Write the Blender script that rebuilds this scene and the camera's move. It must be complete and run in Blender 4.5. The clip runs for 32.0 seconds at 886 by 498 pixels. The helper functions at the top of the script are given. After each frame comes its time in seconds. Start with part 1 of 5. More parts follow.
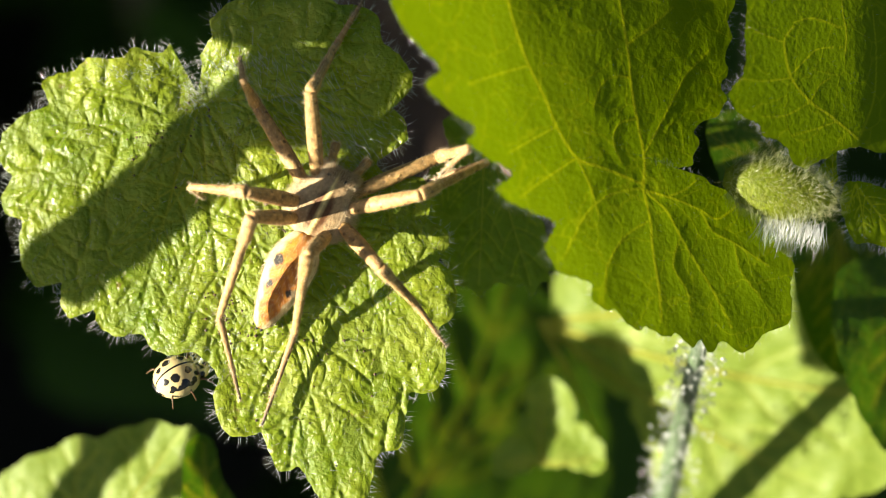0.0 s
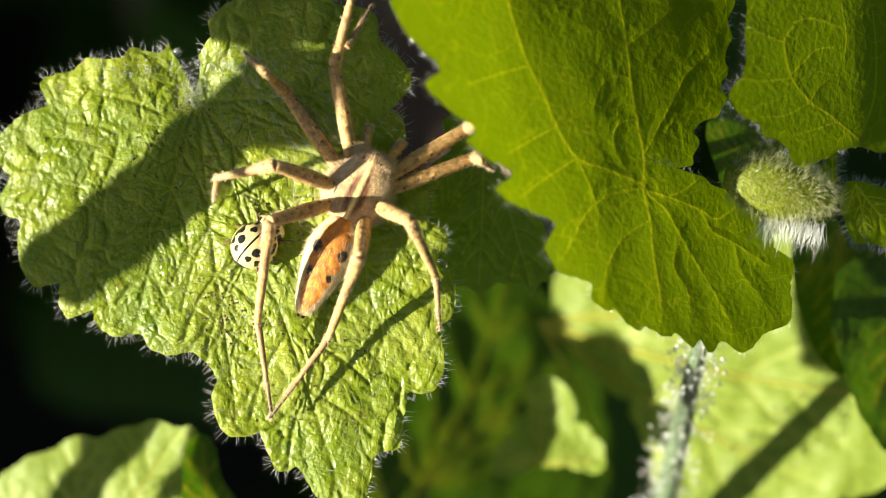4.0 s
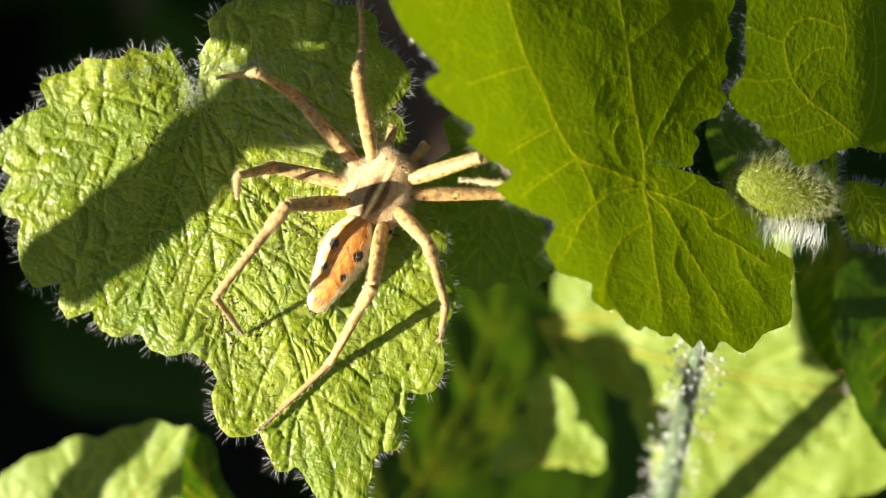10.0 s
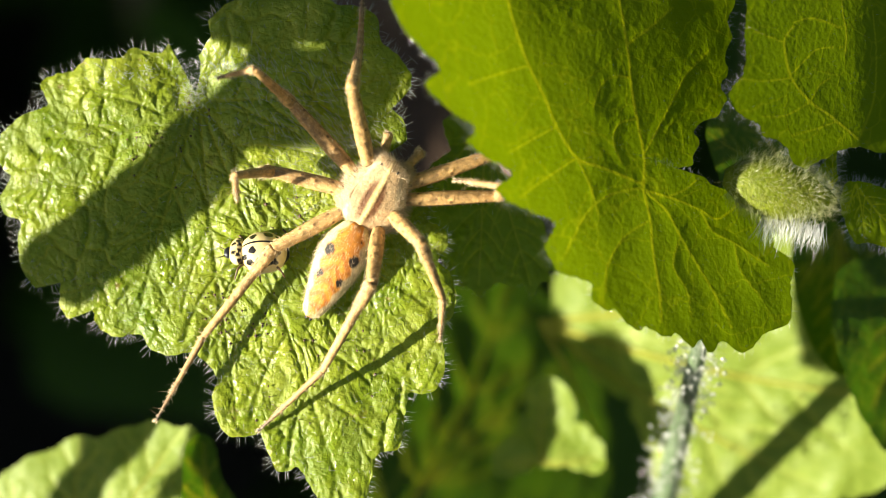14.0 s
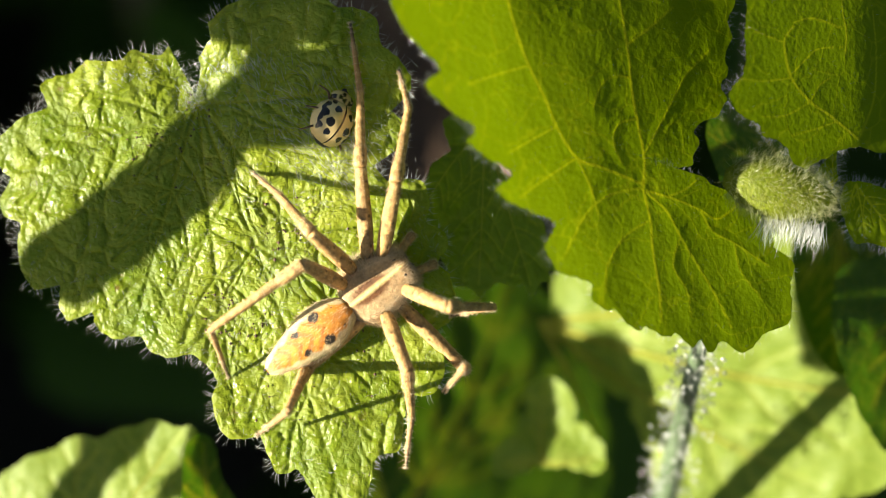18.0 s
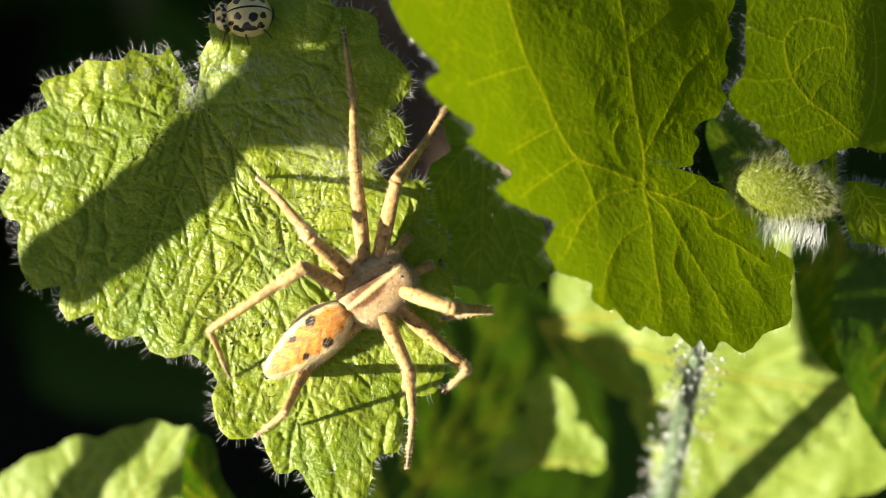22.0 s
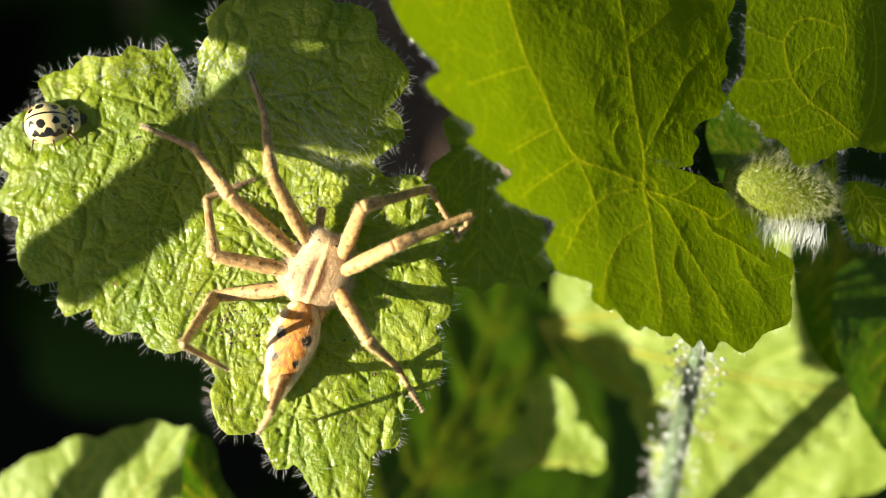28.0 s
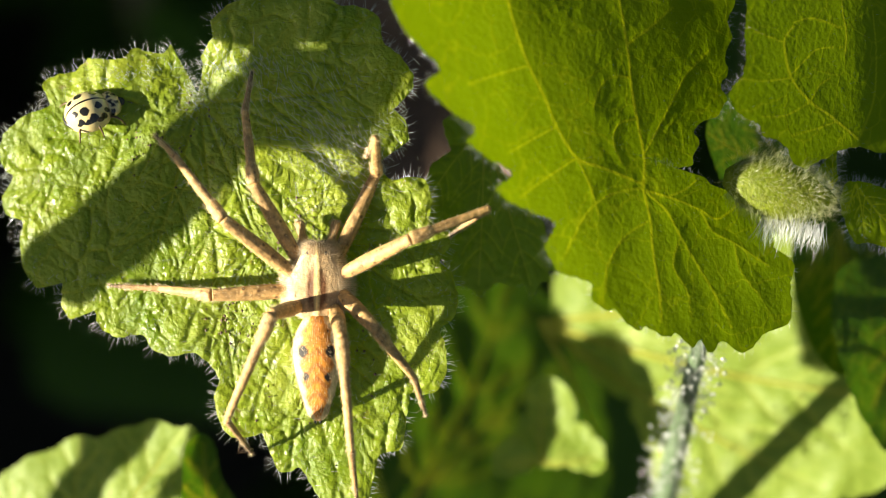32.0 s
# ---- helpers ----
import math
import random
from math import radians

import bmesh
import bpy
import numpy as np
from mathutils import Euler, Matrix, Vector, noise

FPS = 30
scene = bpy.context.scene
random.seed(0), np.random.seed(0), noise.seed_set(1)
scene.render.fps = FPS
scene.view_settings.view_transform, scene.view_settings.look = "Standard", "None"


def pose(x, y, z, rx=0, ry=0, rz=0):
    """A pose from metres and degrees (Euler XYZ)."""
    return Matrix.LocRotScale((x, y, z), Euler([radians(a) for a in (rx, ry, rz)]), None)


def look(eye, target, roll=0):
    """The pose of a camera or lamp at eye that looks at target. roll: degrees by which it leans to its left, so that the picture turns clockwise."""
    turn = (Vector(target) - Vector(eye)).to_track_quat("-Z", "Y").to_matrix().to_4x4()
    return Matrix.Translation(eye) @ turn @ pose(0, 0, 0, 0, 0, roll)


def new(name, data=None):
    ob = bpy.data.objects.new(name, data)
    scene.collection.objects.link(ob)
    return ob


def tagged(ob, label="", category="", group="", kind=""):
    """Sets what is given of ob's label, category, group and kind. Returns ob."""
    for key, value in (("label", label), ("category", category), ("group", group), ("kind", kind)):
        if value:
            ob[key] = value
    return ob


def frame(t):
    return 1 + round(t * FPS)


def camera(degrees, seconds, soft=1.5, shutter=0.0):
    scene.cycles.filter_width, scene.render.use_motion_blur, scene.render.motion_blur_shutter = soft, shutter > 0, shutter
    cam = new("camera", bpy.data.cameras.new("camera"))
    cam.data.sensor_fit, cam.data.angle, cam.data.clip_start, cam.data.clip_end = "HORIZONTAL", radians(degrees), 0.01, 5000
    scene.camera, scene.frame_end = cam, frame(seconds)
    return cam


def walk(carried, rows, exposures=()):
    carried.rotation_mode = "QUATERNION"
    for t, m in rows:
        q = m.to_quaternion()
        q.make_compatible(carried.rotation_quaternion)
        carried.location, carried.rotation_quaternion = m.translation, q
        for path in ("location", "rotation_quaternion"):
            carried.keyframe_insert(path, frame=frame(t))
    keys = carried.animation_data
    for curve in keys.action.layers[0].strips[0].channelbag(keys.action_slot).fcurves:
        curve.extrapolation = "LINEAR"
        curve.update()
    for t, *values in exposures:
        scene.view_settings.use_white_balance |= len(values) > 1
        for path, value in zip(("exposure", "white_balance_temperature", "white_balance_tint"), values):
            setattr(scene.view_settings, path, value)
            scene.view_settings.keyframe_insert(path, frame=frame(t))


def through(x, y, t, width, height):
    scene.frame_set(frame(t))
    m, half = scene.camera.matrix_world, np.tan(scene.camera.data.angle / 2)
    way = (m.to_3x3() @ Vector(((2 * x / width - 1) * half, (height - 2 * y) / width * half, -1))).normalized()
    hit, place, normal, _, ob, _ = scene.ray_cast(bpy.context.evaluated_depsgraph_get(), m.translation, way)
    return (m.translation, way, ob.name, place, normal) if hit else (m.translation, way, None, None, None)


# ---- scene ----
# The scene is built in a plan frame set on the resting leaf: u to the right, v up the leaf, w out of it, in millimetres.
MM = 0.001
REACH = 180.0
HEART = Vector((0.0, 0.0, 0.30))
AIM = Vector((0.0, math.cos(radians(64)), -math.sin(radians(64))))
EYE = HEART - AIM * REACH * MM
cam = camera(2 * math.degrees(math.atan(784 / 25 / REACH)), 32.0, soft=0.6)
cam.data.dof.use_dof = True
cam.data.dof.focus_distance = (REACH - 1.4) * MM
cam.data.dof.aperture_fstop = 18.0
walk(cam, [(0.0, look(EYE, HEART)), (32.0, look(EYE, HEART))], [(0.0, 1.95, 7000, 5), (32.0, 1.95, 7000, 5)])
PLAN = Matrix.Translation(HEART) @ look(EYE, HEART).to_3x3().to_4x4()

# ---- light ----
SUN_WAY = Vector((-1.0, -0.20, 0.46)).normalized()
sun_dir = PLAN.to_3x3() @ SUN_WAY
world = bpy.data.worlds.new("sky")
world.use_nodes = True
scene.world = world
sky = world.node_tree.nodes.new("ShaderNodeTexSky")
sky.sky_type = "NISHITA"
sky.sun_disc = False
sky.sun_elevation = math.asin(sun_dir.z)
sky.sun_rotation = math.atan2(sun_dir.x, sun_dir.y)
back = world.node_tree.nodes["Background"]
back.inputs["Strength"].default_value = 0.028
world.node_tree.links.new(sky.outputs[0], back.inputs["Color"])
sun = new("sun", bpy.data.lights.new("sun", "SUN"))
sun.data.energy = 5.0
sun.data.angle = radians(0.55)
sun.data.color = (1.0, 0.93, 0.80)
sun.matrix_world = Matrix.Translation((-1.0, 0.0, 1.5)) @ sun_dir.to_track_quat("Z", "Y").to_matrix().to_4x4()


# ---- materials ----
def nodes_of(name):
    m = bpy.data.materials.new(name)
    m.use_nodes = True
    t = m.node_tree
    t.nodes.clear()
    out = t.nodes.new("ShaderNodeOutputMaterial")
    return m, t, out


def put(t, kind, **values):
    n = t.nodes.new(kind)
    for k, v in values.items():
        n.inputs[k.replace("_", " ")].default_value = v
    return n


def ramp(t, source, stops):
    r = t.nodes.new("ShaderNodeValToRGB")
    while len(r.color_ramp.elements) < len(stops):
        r.color_ramp.elements.new(0.5)
    for e, (p, col) in zip(r.color_ramp.elements, stops):
        e.position, e.color = p, (*col, 1)
    t.links.new(source, r.inputs["Fac"])
    return r.outputs["Color"]


def mixed(t, fac, a, b, mode="MIX"):
    n = t.nodes.new("ShaderNodeMix")
    n.data_type, n.blend_type = "RGBA", mode
    for value, i in ((fac, 0), (a, 6), (b, 7)):
        if isinstance(value, (int, float)):
            n.inputs[i].default_value = value
        elif isinstance(value, tuple):
            n.inputs[i].default_value = (*value, 1)
        else:
            t.links.new(value, n.inputs[i])
    return n.outputs[2]


def leaf_material(name, dark, light, vein, glow, gloss=0.36, through=0.45, net=900.0, bump=0.35, sheen=0.5, dirt=0.0, lace=0.28, thread=0.085, groove=0.09, wet=0.0):
    """Living leaf: reflecting and letting light through, with a fine net of veins."""
    m, t, out = nodes_of(name)
    co = t.nodes.new("ShaderNodeTexCoord").outputs["Object"]
    spots = put(t, "ShaderNodeTexNoise", Scale=140.0, Detail=5.0, Roughness=0.62)
    fine = put(t, "ShaderNodeTexNoise", Scale=2600.0, Detail=3.0)
    cell = put(t, "ShaderNodeTexVoronoi", Scale=net)
    cell.feature = "DISTANCE_TO_EDGE"
    warp = put(t, "ShaderNodeTexNoise", Scale=500.0, Detail=2.0)
    moved = t.nodes.new("ShaderNodeVectorMath")
    moved.operation = "MULTIPLY_ADD"
    moved.inputs[1].default_value = (0.0016, 0.0016, 0.0016)
    for n in (spots, fine, warp):
        t.links.new(co, n.inputs["Vector"])
    t.links.new(warp.outputs["Color"], moved.inputs[0])
    t.links.new(co, moved.inputs[2])
    t.links.new(moved.outputs[0], cell.inputs["Vector"])
    tone = ramp(t, spots.outputs["Fac"], [(0.32, dark), (0.68, light)])
    tone = mixed(t, 0.25, tone, ramp(t, fine.outputs["Fac"], [(0.3, dark), (0.75, light)]))
    netting = ramp(t, cell.outputs["Distance"], [(0.0, (1, 1, 1)), (thread, (0, 0, 0))])
    rib = t.nodes.new("ShaderNodeAttribute")
    rib.attribute_name = "rib"
    both = t.nodes.new("ShaderNodeMath")
    both.operation = "MULTIPLY_ADD"
    t.links.new(netting, both.inputs[0])
    both.inputs[1].default_value = lace
    t.links.new(rib.outputs["Fac"], both.inputs[2])
    both.use_clamp = True
    tone = mixed(t, both.outputs[0], tone, vein)
    if dirt:
        stain = put(t, "ShaderNodeTexNoise", Scale=620.0, Detail=3.0, Roughness=0.7)
        t.links.new(co, stain.inputs["Vector"])
        tone = mixed(t, ramp(t, stain.outputs["Fac"], [(0.66, (0, 0, 0)), (0.74, (dirt, dirt, dirt))]), tone, (0.15, 0.075, 0.025))
    shine = mixed(t, both.outputs[0], mixed(t, 0.25, glow, tone), (min(1, glow[1] * 1.7), glow[1] * 1.75, 0.01))
    lift = put(t, "ShaderNodeBump", Strength=bump, Distance=0.00035)
    relief = t.nodes.new("ShaderNodeMath")
    relief.operation = "MULTIPLY_ADD"
    t.links.new(netting, relief.inputs[0])
    relief.inputs[1].default_value = -groove
    t.links.new(fine.outputs["Fac"], relief.inputs[2])
    t.links.new(relief.outputs[0], lift.inputs["Height"])
    face = put(t, "ShaderNodeBsdfPrincipled", Roughness=gloss)
    face.inputs["Specular IOR Level"].default_value = sheen
    if wet:
        damp = put(t, "ShaderNodeTexNoise", Scale=330.0, Detail=4.0, Roughness=0.6)
        t.links.new(co, damp.inputs["Vector"])
        t.links.new(ramp(t, damp.outputs["Fac"], [(0.45, (gloss, gloss, gloss)), (0.57, (wet, wet, wet))]), face.inputs["Roughness"])
    t.links.new(tone, face.inputs["Base Color"])
    t.links.new(lift.outputs[0], face.inputs["Normal"])
    pass_on = t.nodes.new("ShaderNodeBsdfTranslucent")
    t.links.new(shine, pass_on.inputs["Color"])
    t.links.new(lift.outputs[0], pass_on.inputs["Normal"])
    mix = t.nodes.new("ShaderNodeMixShader")
    mix.inputs[0].default_value = through
    t.links.new(face.outputs[0], mix.inputs[1])
    t.links.new(pass_on.outputs[0], mix.inputs[2])
    t.links.new(mix.outputs[0], out.inputs["Surface"])
    return m


def coat_material(name, colour, rough=0.5, grain=1500.0, spread=0.3, bump=0.3, paint="", gloss=0.4, through=0.0, dots=None, streak=0.0):
    """Skin, shell or soil: a colour or the mesh's own pattern, broken up by grain."""
    m, t, out = nodes_of(name)
    co = t.nodes.new("ShaderNodeTexCoord").outputs["Object"]
    wide = put(t, "ShaderNodeTexNoise", Scale=grain * 0.2, Detail=4.0)
    fine = put(t, "ShaderNodeTexNoise", Scale=grain, Detail=4.0, Roughness=0.65)
    for n in (wide, fine):
        t.links.new(co, n.inputs["Vector"])
    if streak:
        run = t.nodes.new("ShaderNodeVectorMath")
        run.operation = "MULTIPLY"
        run.inputs[1].default_value = (streak, 4.0, 4.0)
        t.links.new(co, run.inputs[0])
        t.links.new(run.outputs[0], wide.inputs["Vector"])
    tone = colour
    if paint:
        a = t.nodes.new("ShaderNodeAttribute")
        a.attribute_name = paint
        tone = a.outputs["Color"]
    low, high = 1 - spread, 1 + spread * 0.6
    tone = mixed(t, 1.0, tone, ramp(t, fine.outputs["Fac"], [(0.3, (low, low, low)), (0.7, (high, high, high))]), "MULTIPLY")
    tone = mixed(t, 1.0, tone, ramp(t, wide.outputs["Fac"], [(0.3, (low, low, low)), (0.65, (1, 1, 1))]), "MULTIPLY")
    if dots:
        speck = put(t, "ShaderNodeTexVoronoi", Scale=dots)
        t.links.new(co, speck.inputs["Vector"])
        tone = mixed(t, ramp(t, speck.outputs["Distance"], [(0.14, (0.85, 0.85, 0.85)), (0.26, (0, 0, 0))]), tone, (0.10, 0.05, 0.02))
    lift = put(t, "ShaderNodeBump", Strength=bump, Distance=0.00012)
    t.links.new(fine.outputs["Fac"], lift.inputs["Height"])
    face = put(t, "ShaderNodeBsdfPrincipled", Roughness=rough)
    face.inputs["Specular IOR Level"].default_value = gloss
    if isinstance(tone, tuple):
        face.inputs["Base Color"].default_value = (*tone, 1)
    else:
        t.links.new(tone, face.inputs["Base Color"])
    t.links.new(lift.outputs[0], face.inputs["Normal"])
    last = face
    if through:
        pass_on = t.nodes.new("ShaderNodeBsdfTranslucent")
        t.links.new(tone, pass_on.inputs["Color"])
        last = t.nodes.new("ShaderNodeMixShader")
        last.inputs[0].default_value = through
        t.links.new(face.outputs[0], last.inputs[1])
        t.links.new(pass_on.outputs[0], last.inputs[2])
    t.links.new(last.outputs[0], out.inputs["Surface"])
    return m


def fibre_material(name, colour, gloss, rough):
    """Glassy plant hair: part of the light glances off, the rest is scattered and passed on."""
    m, t, out = nodes_of(name)
    co = t.nodes.new("ShaderNodeTexCoord").outputs["Object"]
    grain = put(t, "ShaderNodeTexNoise", Scale=1800.0, Detail=2.0)
    t.links.new(co, grain.inputs["Vector"])
    low = tuple(c * 0.8 for c in colour)
    tone = ramp(t, grain.outputs["Fac"], [(0.3, low), (0.7, colour)])
    soft, pass_on, shine = (t.nodes.new("ShaderNodeBsdf" + k) for k in ("Diffuse", "Translucent", "Glossy"))
    for n in (soft, pass_on):
        t.links.new(tone, n.inputs["Color"])
    shine.inputs["Color"].default_value = (0.95, 0.97, 1.0, 1)
    shine.inputs["Roughness"].default_value = rough
    body, whole = t.nodes.new("ShaderNodeMixShader"), t.nodes.new("ShaderNodeMixShader")
    body.inputs[0].default_value, whole.inputs[0].default_value = 0.45, gloss
    t.links.new(soft.outputs[0], body.inputs[1])
    t.links.new(pass_on.outputs[0], body.inputs[2])
    t.links.new(body.outputs[0], whole.inputs[1])
    t.links.new(shine.outputs[0], whole.inputs[2])
    t.links.new(whole.outputs[0], out.inputs["Surface"])
    return m


LEAF = leaf_material("wrinkled_leaf", (0.100, 0.180, 0.003), (0.365, 0.410, 0.042), (0.11, 0.16, 0.012), (0.26, 0.44, 0.004), gloss=0.52, net=1250.0, bump=0.45, sheen=0.42, dirt=0.75, lace=0.30, thread=0.05, groove=0.10, wet=0.19)
LEAF_FRONT = leaf_material("front_leaf", (0.135, 0.205, 0.002), (0.195, 0.260, 0.007), (0.40, 0.42, 0.02), (0.27, 0.40, 0.004), gloss=0.55, through=0.45, net=330.0, bump=0.15, sheen=0.08, lace=0.22, thread=0.03)
LEAF_BACK = leaf_material("back_leaf", (0.15, 0.22, 0.022), (0.215, 0.285, 0.045), (0.26, 0.32, 0.06), (0.21, 0.33, 0.01), gloss=0.5, through=0.4, net=500.0, bump=0.2, sheen=0.25)
LEAF_BUD = leaf_material("bud_leaf", (0.115, 0.155, 0.006), (0.19, 0.225, 0.02), (0.30, 0.32, 0.06), (0.22, 0.32, 0.006), gloss=0.55, through=0.35, net=900.0, bump=0.5, sheen=0.2)
# darker copy of the leaf green, with the shade put into its colour
LEAF_SHADED = leaf_material("shade_leaf", (0.035, 0.080, 0.004), (0.06, 0.115, 0.007), (0.10, 0.15, 0.015), (0.06, 0.15, 0.003), gloss=0.5, through=0.35, net=600.0, sheen=0.2)
VEIN = coat_material("leaf_vein", (0.46, 0.45, 0.07), 0.5, 900.0, 0.2, 0.1, through=0.5, gloss=0.2)
STEM = coat_material("hairy_stem", (0.09, 0.13, 0.07), 0.5, 900.0, 0.35, 0.3)
DRY_STEM = coat_material("old_stem", (0.16, 0.12, 0.05), 0.7, 700.0, 0.4, 0.4)
BUD_HAIR = fibre_material("bud_hair", (0.48, 0.52, 0.16), 0.15, 0.3)
HAIR = fibre_material("plant_hair", (0.92, 0.94, 0.90), 0.35, 0.2)
SOIL = coat_material("soil", (0.060, 0.042, 0.028), 0.9, 160.0, 0.5, 1.0)
LITTER = coat_material("dry_leaf", (0.125, 0.075, 0.048), 0.8, 300.0, 0.4, 0.5)
TAN = coat_material("spider_leg_skin", (0.58, 0.35, 0.14), 0.55, 2200.0, 0.55, 0.9, dots=1500.0, streak=0.5)
TAN_FOOT = coat_material("spider_foot_skin", (0.27, 0.15, 0.07), 0.6, 2600.0, 0.35, 0.4, paint="pattern")
COAT = coat_material("spider_coat", (0.5, 0.3, 0.2), 0.6, 3200.0, 0.35, 0.7, paint="pattern")
FUR = coat_material("spider_fur", (0.84, 0.67, 0.45), 0.5, 2000.0, 0.2, 0.0, through=0.3)
BRISTLE = coat_material("spider_bristle", (0.10, 0.06, 0.035), 0.5, 2000.0, 0.2, 0.0)
SHELL = coat_material("beetle_shell", (0.8, 0.7, 0.4), 0.22, 1500.0, 0.12, 0.08, paint="pattern", gloss=0.6)
DARK_SKIN = coat_material("beetle_leg_skin", (0.10, 0.055, 0.025), 0.4, 1500.0, 0.3, 0.2)
BLACK = coat_material("black_skin", (0.012, 0.012, 0.014), 0.3, 1500.0, 0.2, 0.2, gloss=0.6)
WING = coat_material("fly_wing", (0.35, 0.34, 0.30), 0.25, 900.0, 0.3, 0.1, through=0.5)


# ---- mesh tools ----
def mesh_of(name, verts, faces, materials, slots=None, smooth=True):
    me = bpy.data.meshes.new(name)
    me.from_pydata([tuple(v) for v in verts], [], faces)
    for m in materials:
        me.materials.append(m)
    if slots is not None:
        me.polygons.foreach_set("material_index", slots)
    if smooth:
        me.polygons.foreach_set("use_smooth", [True] * len(me.polygons))
    me.update()
    return me


def part(name, me, parent, m=None, label="", kind=""):
    ob = new(name, me)
    ob.parent = parent
    if m is not None:
        ob.matrix_basis = m
    return tagged(ob, label=label, kind=kind)


def thing(name, data, m, label, category, group="", kind=""):
    ob = new(name, data)
    ob.matrix_basis = m
    return tagged(ob, label, category, group, kind)


def hairs_mesh(name, roots, ways, lengths, thick, material, bend=0.25, seed=1):
    """Fine tapered three-sided hairs, each in two bent joints."""
    rng = np.random.default_rng(seed)
    roots, ways = np.asarray(roots, float), np.asarray(ways, float)
    n = len(roots)
    ways = ways / np.linalg.norm(ways, axis=1)[:, None]
    side = np.cross(ways, rng.normal(size=(n, 3)))
    side /= np.linalg.norm(side, axis=1)[:, None]
    third = np.cross(ways, side)
    lengths = np.asarray(lengths, float)[:, None]
    mid = roots + ways * lengths * 0.5 + side * lengths * bend * 0.15
    end = roots + ways * lengths * 0.97 + side * lengths * bend * 0.6
    verts = np.zeros((n, 7, 3))
    for k in range(3):
        a = k * 2 * math.pi / 3
        off = (side * math.cos(a) + third * math.sin(a)) * thick
        verts[:, k] = roots + off
        verts[:, 3 + k] = mid + off * 0.7
    verts[:, 6] = end
    base = np.arange(n)[:, None] * 7
    faces = []
    for k in range(3):
        j = (k + 1) % 3
        faces += (base + np.array([k, j, 3 + j, 3 + k])).tolist()
        faces += (base + np.array([3 + k, 3 + j, 6])).tolist()
    return mesh_of(name, verts.reshape(-1, 3), faces, [material])


def cells(u, v, size, seed):
    """Nearest and second nearest seed point of a jittered grid."""
    rng = np.random.default_rng(seed)
    jit = rng.random((97, 89, 2))
    gu, gv = np.floor(u / size).astype(int), np.floor(v / size).astype(int)
    f1, f2 = np.full(u.shape, 9e9), np.full(u.shape, 9e9)
    for du in (-1, 0, 1):
        for dv in (-1, 0, 1):
            iu, iv = gu + du, gv + dv
            j = jit[iu % 97, iv % 89]
            d = np.hypot((iu + j[..., 0]) * size - u, (iv + j[..., 1]) * size - v)
            f2 = np.minimum(f2, np.maximum(f1, d))
            f1 = np.minimum(f1, d)
    return f1, f2


def wave(u, v, size, seed):
    """Smooth uneven swell between about -1 and 1."""
    rng = np.random.default_rng(seed)
    h = 0
    for k in range(5):
        a, p, f = rng.random() * 6.283, rng.random() * 6.283, (0.7 + 0.6 * rng.random()) * 6.283 / size
        h = h + np.sin((u * math.cos(a) + v * math.sin(a)) * f + p)
    return h / 2.6


def scalloped(notches, heart, bulge, steps, seed):
    """Outline of a crenate leaf: rounded teeth between the notches."""
    rng = np.random.default_rng(seed)
    pts = []
    n = len(notches)
    for i in range(n):
        a, b = np.array(notches[i], float), np.array(notches[(i + 1) % n], float)
        out = np.array([(b - a)[1], -(b - a)[0]])
        if np.dot(out, (a + b) / 2 - heart) < 0:
            out = -out
        k = bulge * (0.75 + 0.5 * rng.random())
        lean = 0.8 + 0.5 * rng.random()
        twin = 2 if np.linalg.norm(b - a) > 2.4 else 1
        for s in np.arange(steps) / steps:
            pts.append(a + (b - a) * s + out * k * (math.sin(math.pi * s ** lean) ** 0.75 + 0.55 * (abs(math.sin(math.pi * twin * s)) - 0.6 * math.sin(math.pi * s))))
    rim = np.array(pts) - heart
    ang = np.unwrap(np.arctan2(rim[:, 1], rim[:, 0]))
    turn = 1.0 if ang[-1] > ang[0] else -1.0
    count = np.arange(len(ang))
    ang = np.maximum.accumulate(ang * turn - count * 1e-5) + count * 2e-5
    ang = np.minimum(ang, ang[0] + 2 * math.pi - (len(ang) - count) * 1e-4)
    r = np.hypot(rim[:, 0], rim[:, 1])
    ang *= turn
    return np.array(heart) + np.column_stack([np.cos(ang), np.sin(ang)]) * r[:, None]


def lobed(lobes, heart, cut, gap=0.15):
    """Outline of a leaf from the teeth and notches of its lobes, with rounded corners, as even steps round the heart."""
    pts = np.array([p for lobe in lobes for p in lobe], float)
    for cut in (cut, 0.28):
        after = np.roll(pts, -1, axis=0)
        pts = np.stack([pts + (after - pts) * cut, pts + (after - pts) * (1 - cut)], axis=1).reshape(-1, 2)
    ring = np.vstack([pts, pts[:1]])
    run = np.concatenate([[0], np.cumsum(np.hypot(*np.diff(ring, axis=0).T))])
    at = np.linspace(0, run[-1], int(run[-1] / gap), endpoint=False)
    pts = np.column_stack([np.interp(at, run, ring[:, k]) for k in (0, 1)])
    pts += 0.05 * np.column_stack([wave(pts[:, 0], pts[:, 1], 0.9, 61), wave(pts[:, 0], pts[:, 1], 0.9, 62)])
    rim = pts - heart
    ang = np.unwrap(np.arctan2(rim[:, 1], rim[:, 0]))
    turn = 1.0 if ang[-1] > ang[0] else -1.0
    count = np.arange(len(ang))
    ang = np.maximum.accumulate(ang * turn - count * 1e-5) + count * 2e-5
    ang = np.minimum(ang, ang[0] + 2 * math.pi - (len(ang) - count) * 1e-4) * turn
    return np.array(heart) + np.column_stack([np.cos(ang), np.sin(ang)]) * np.hypot(rim[:, 0], rim[:, 1])[:, None]


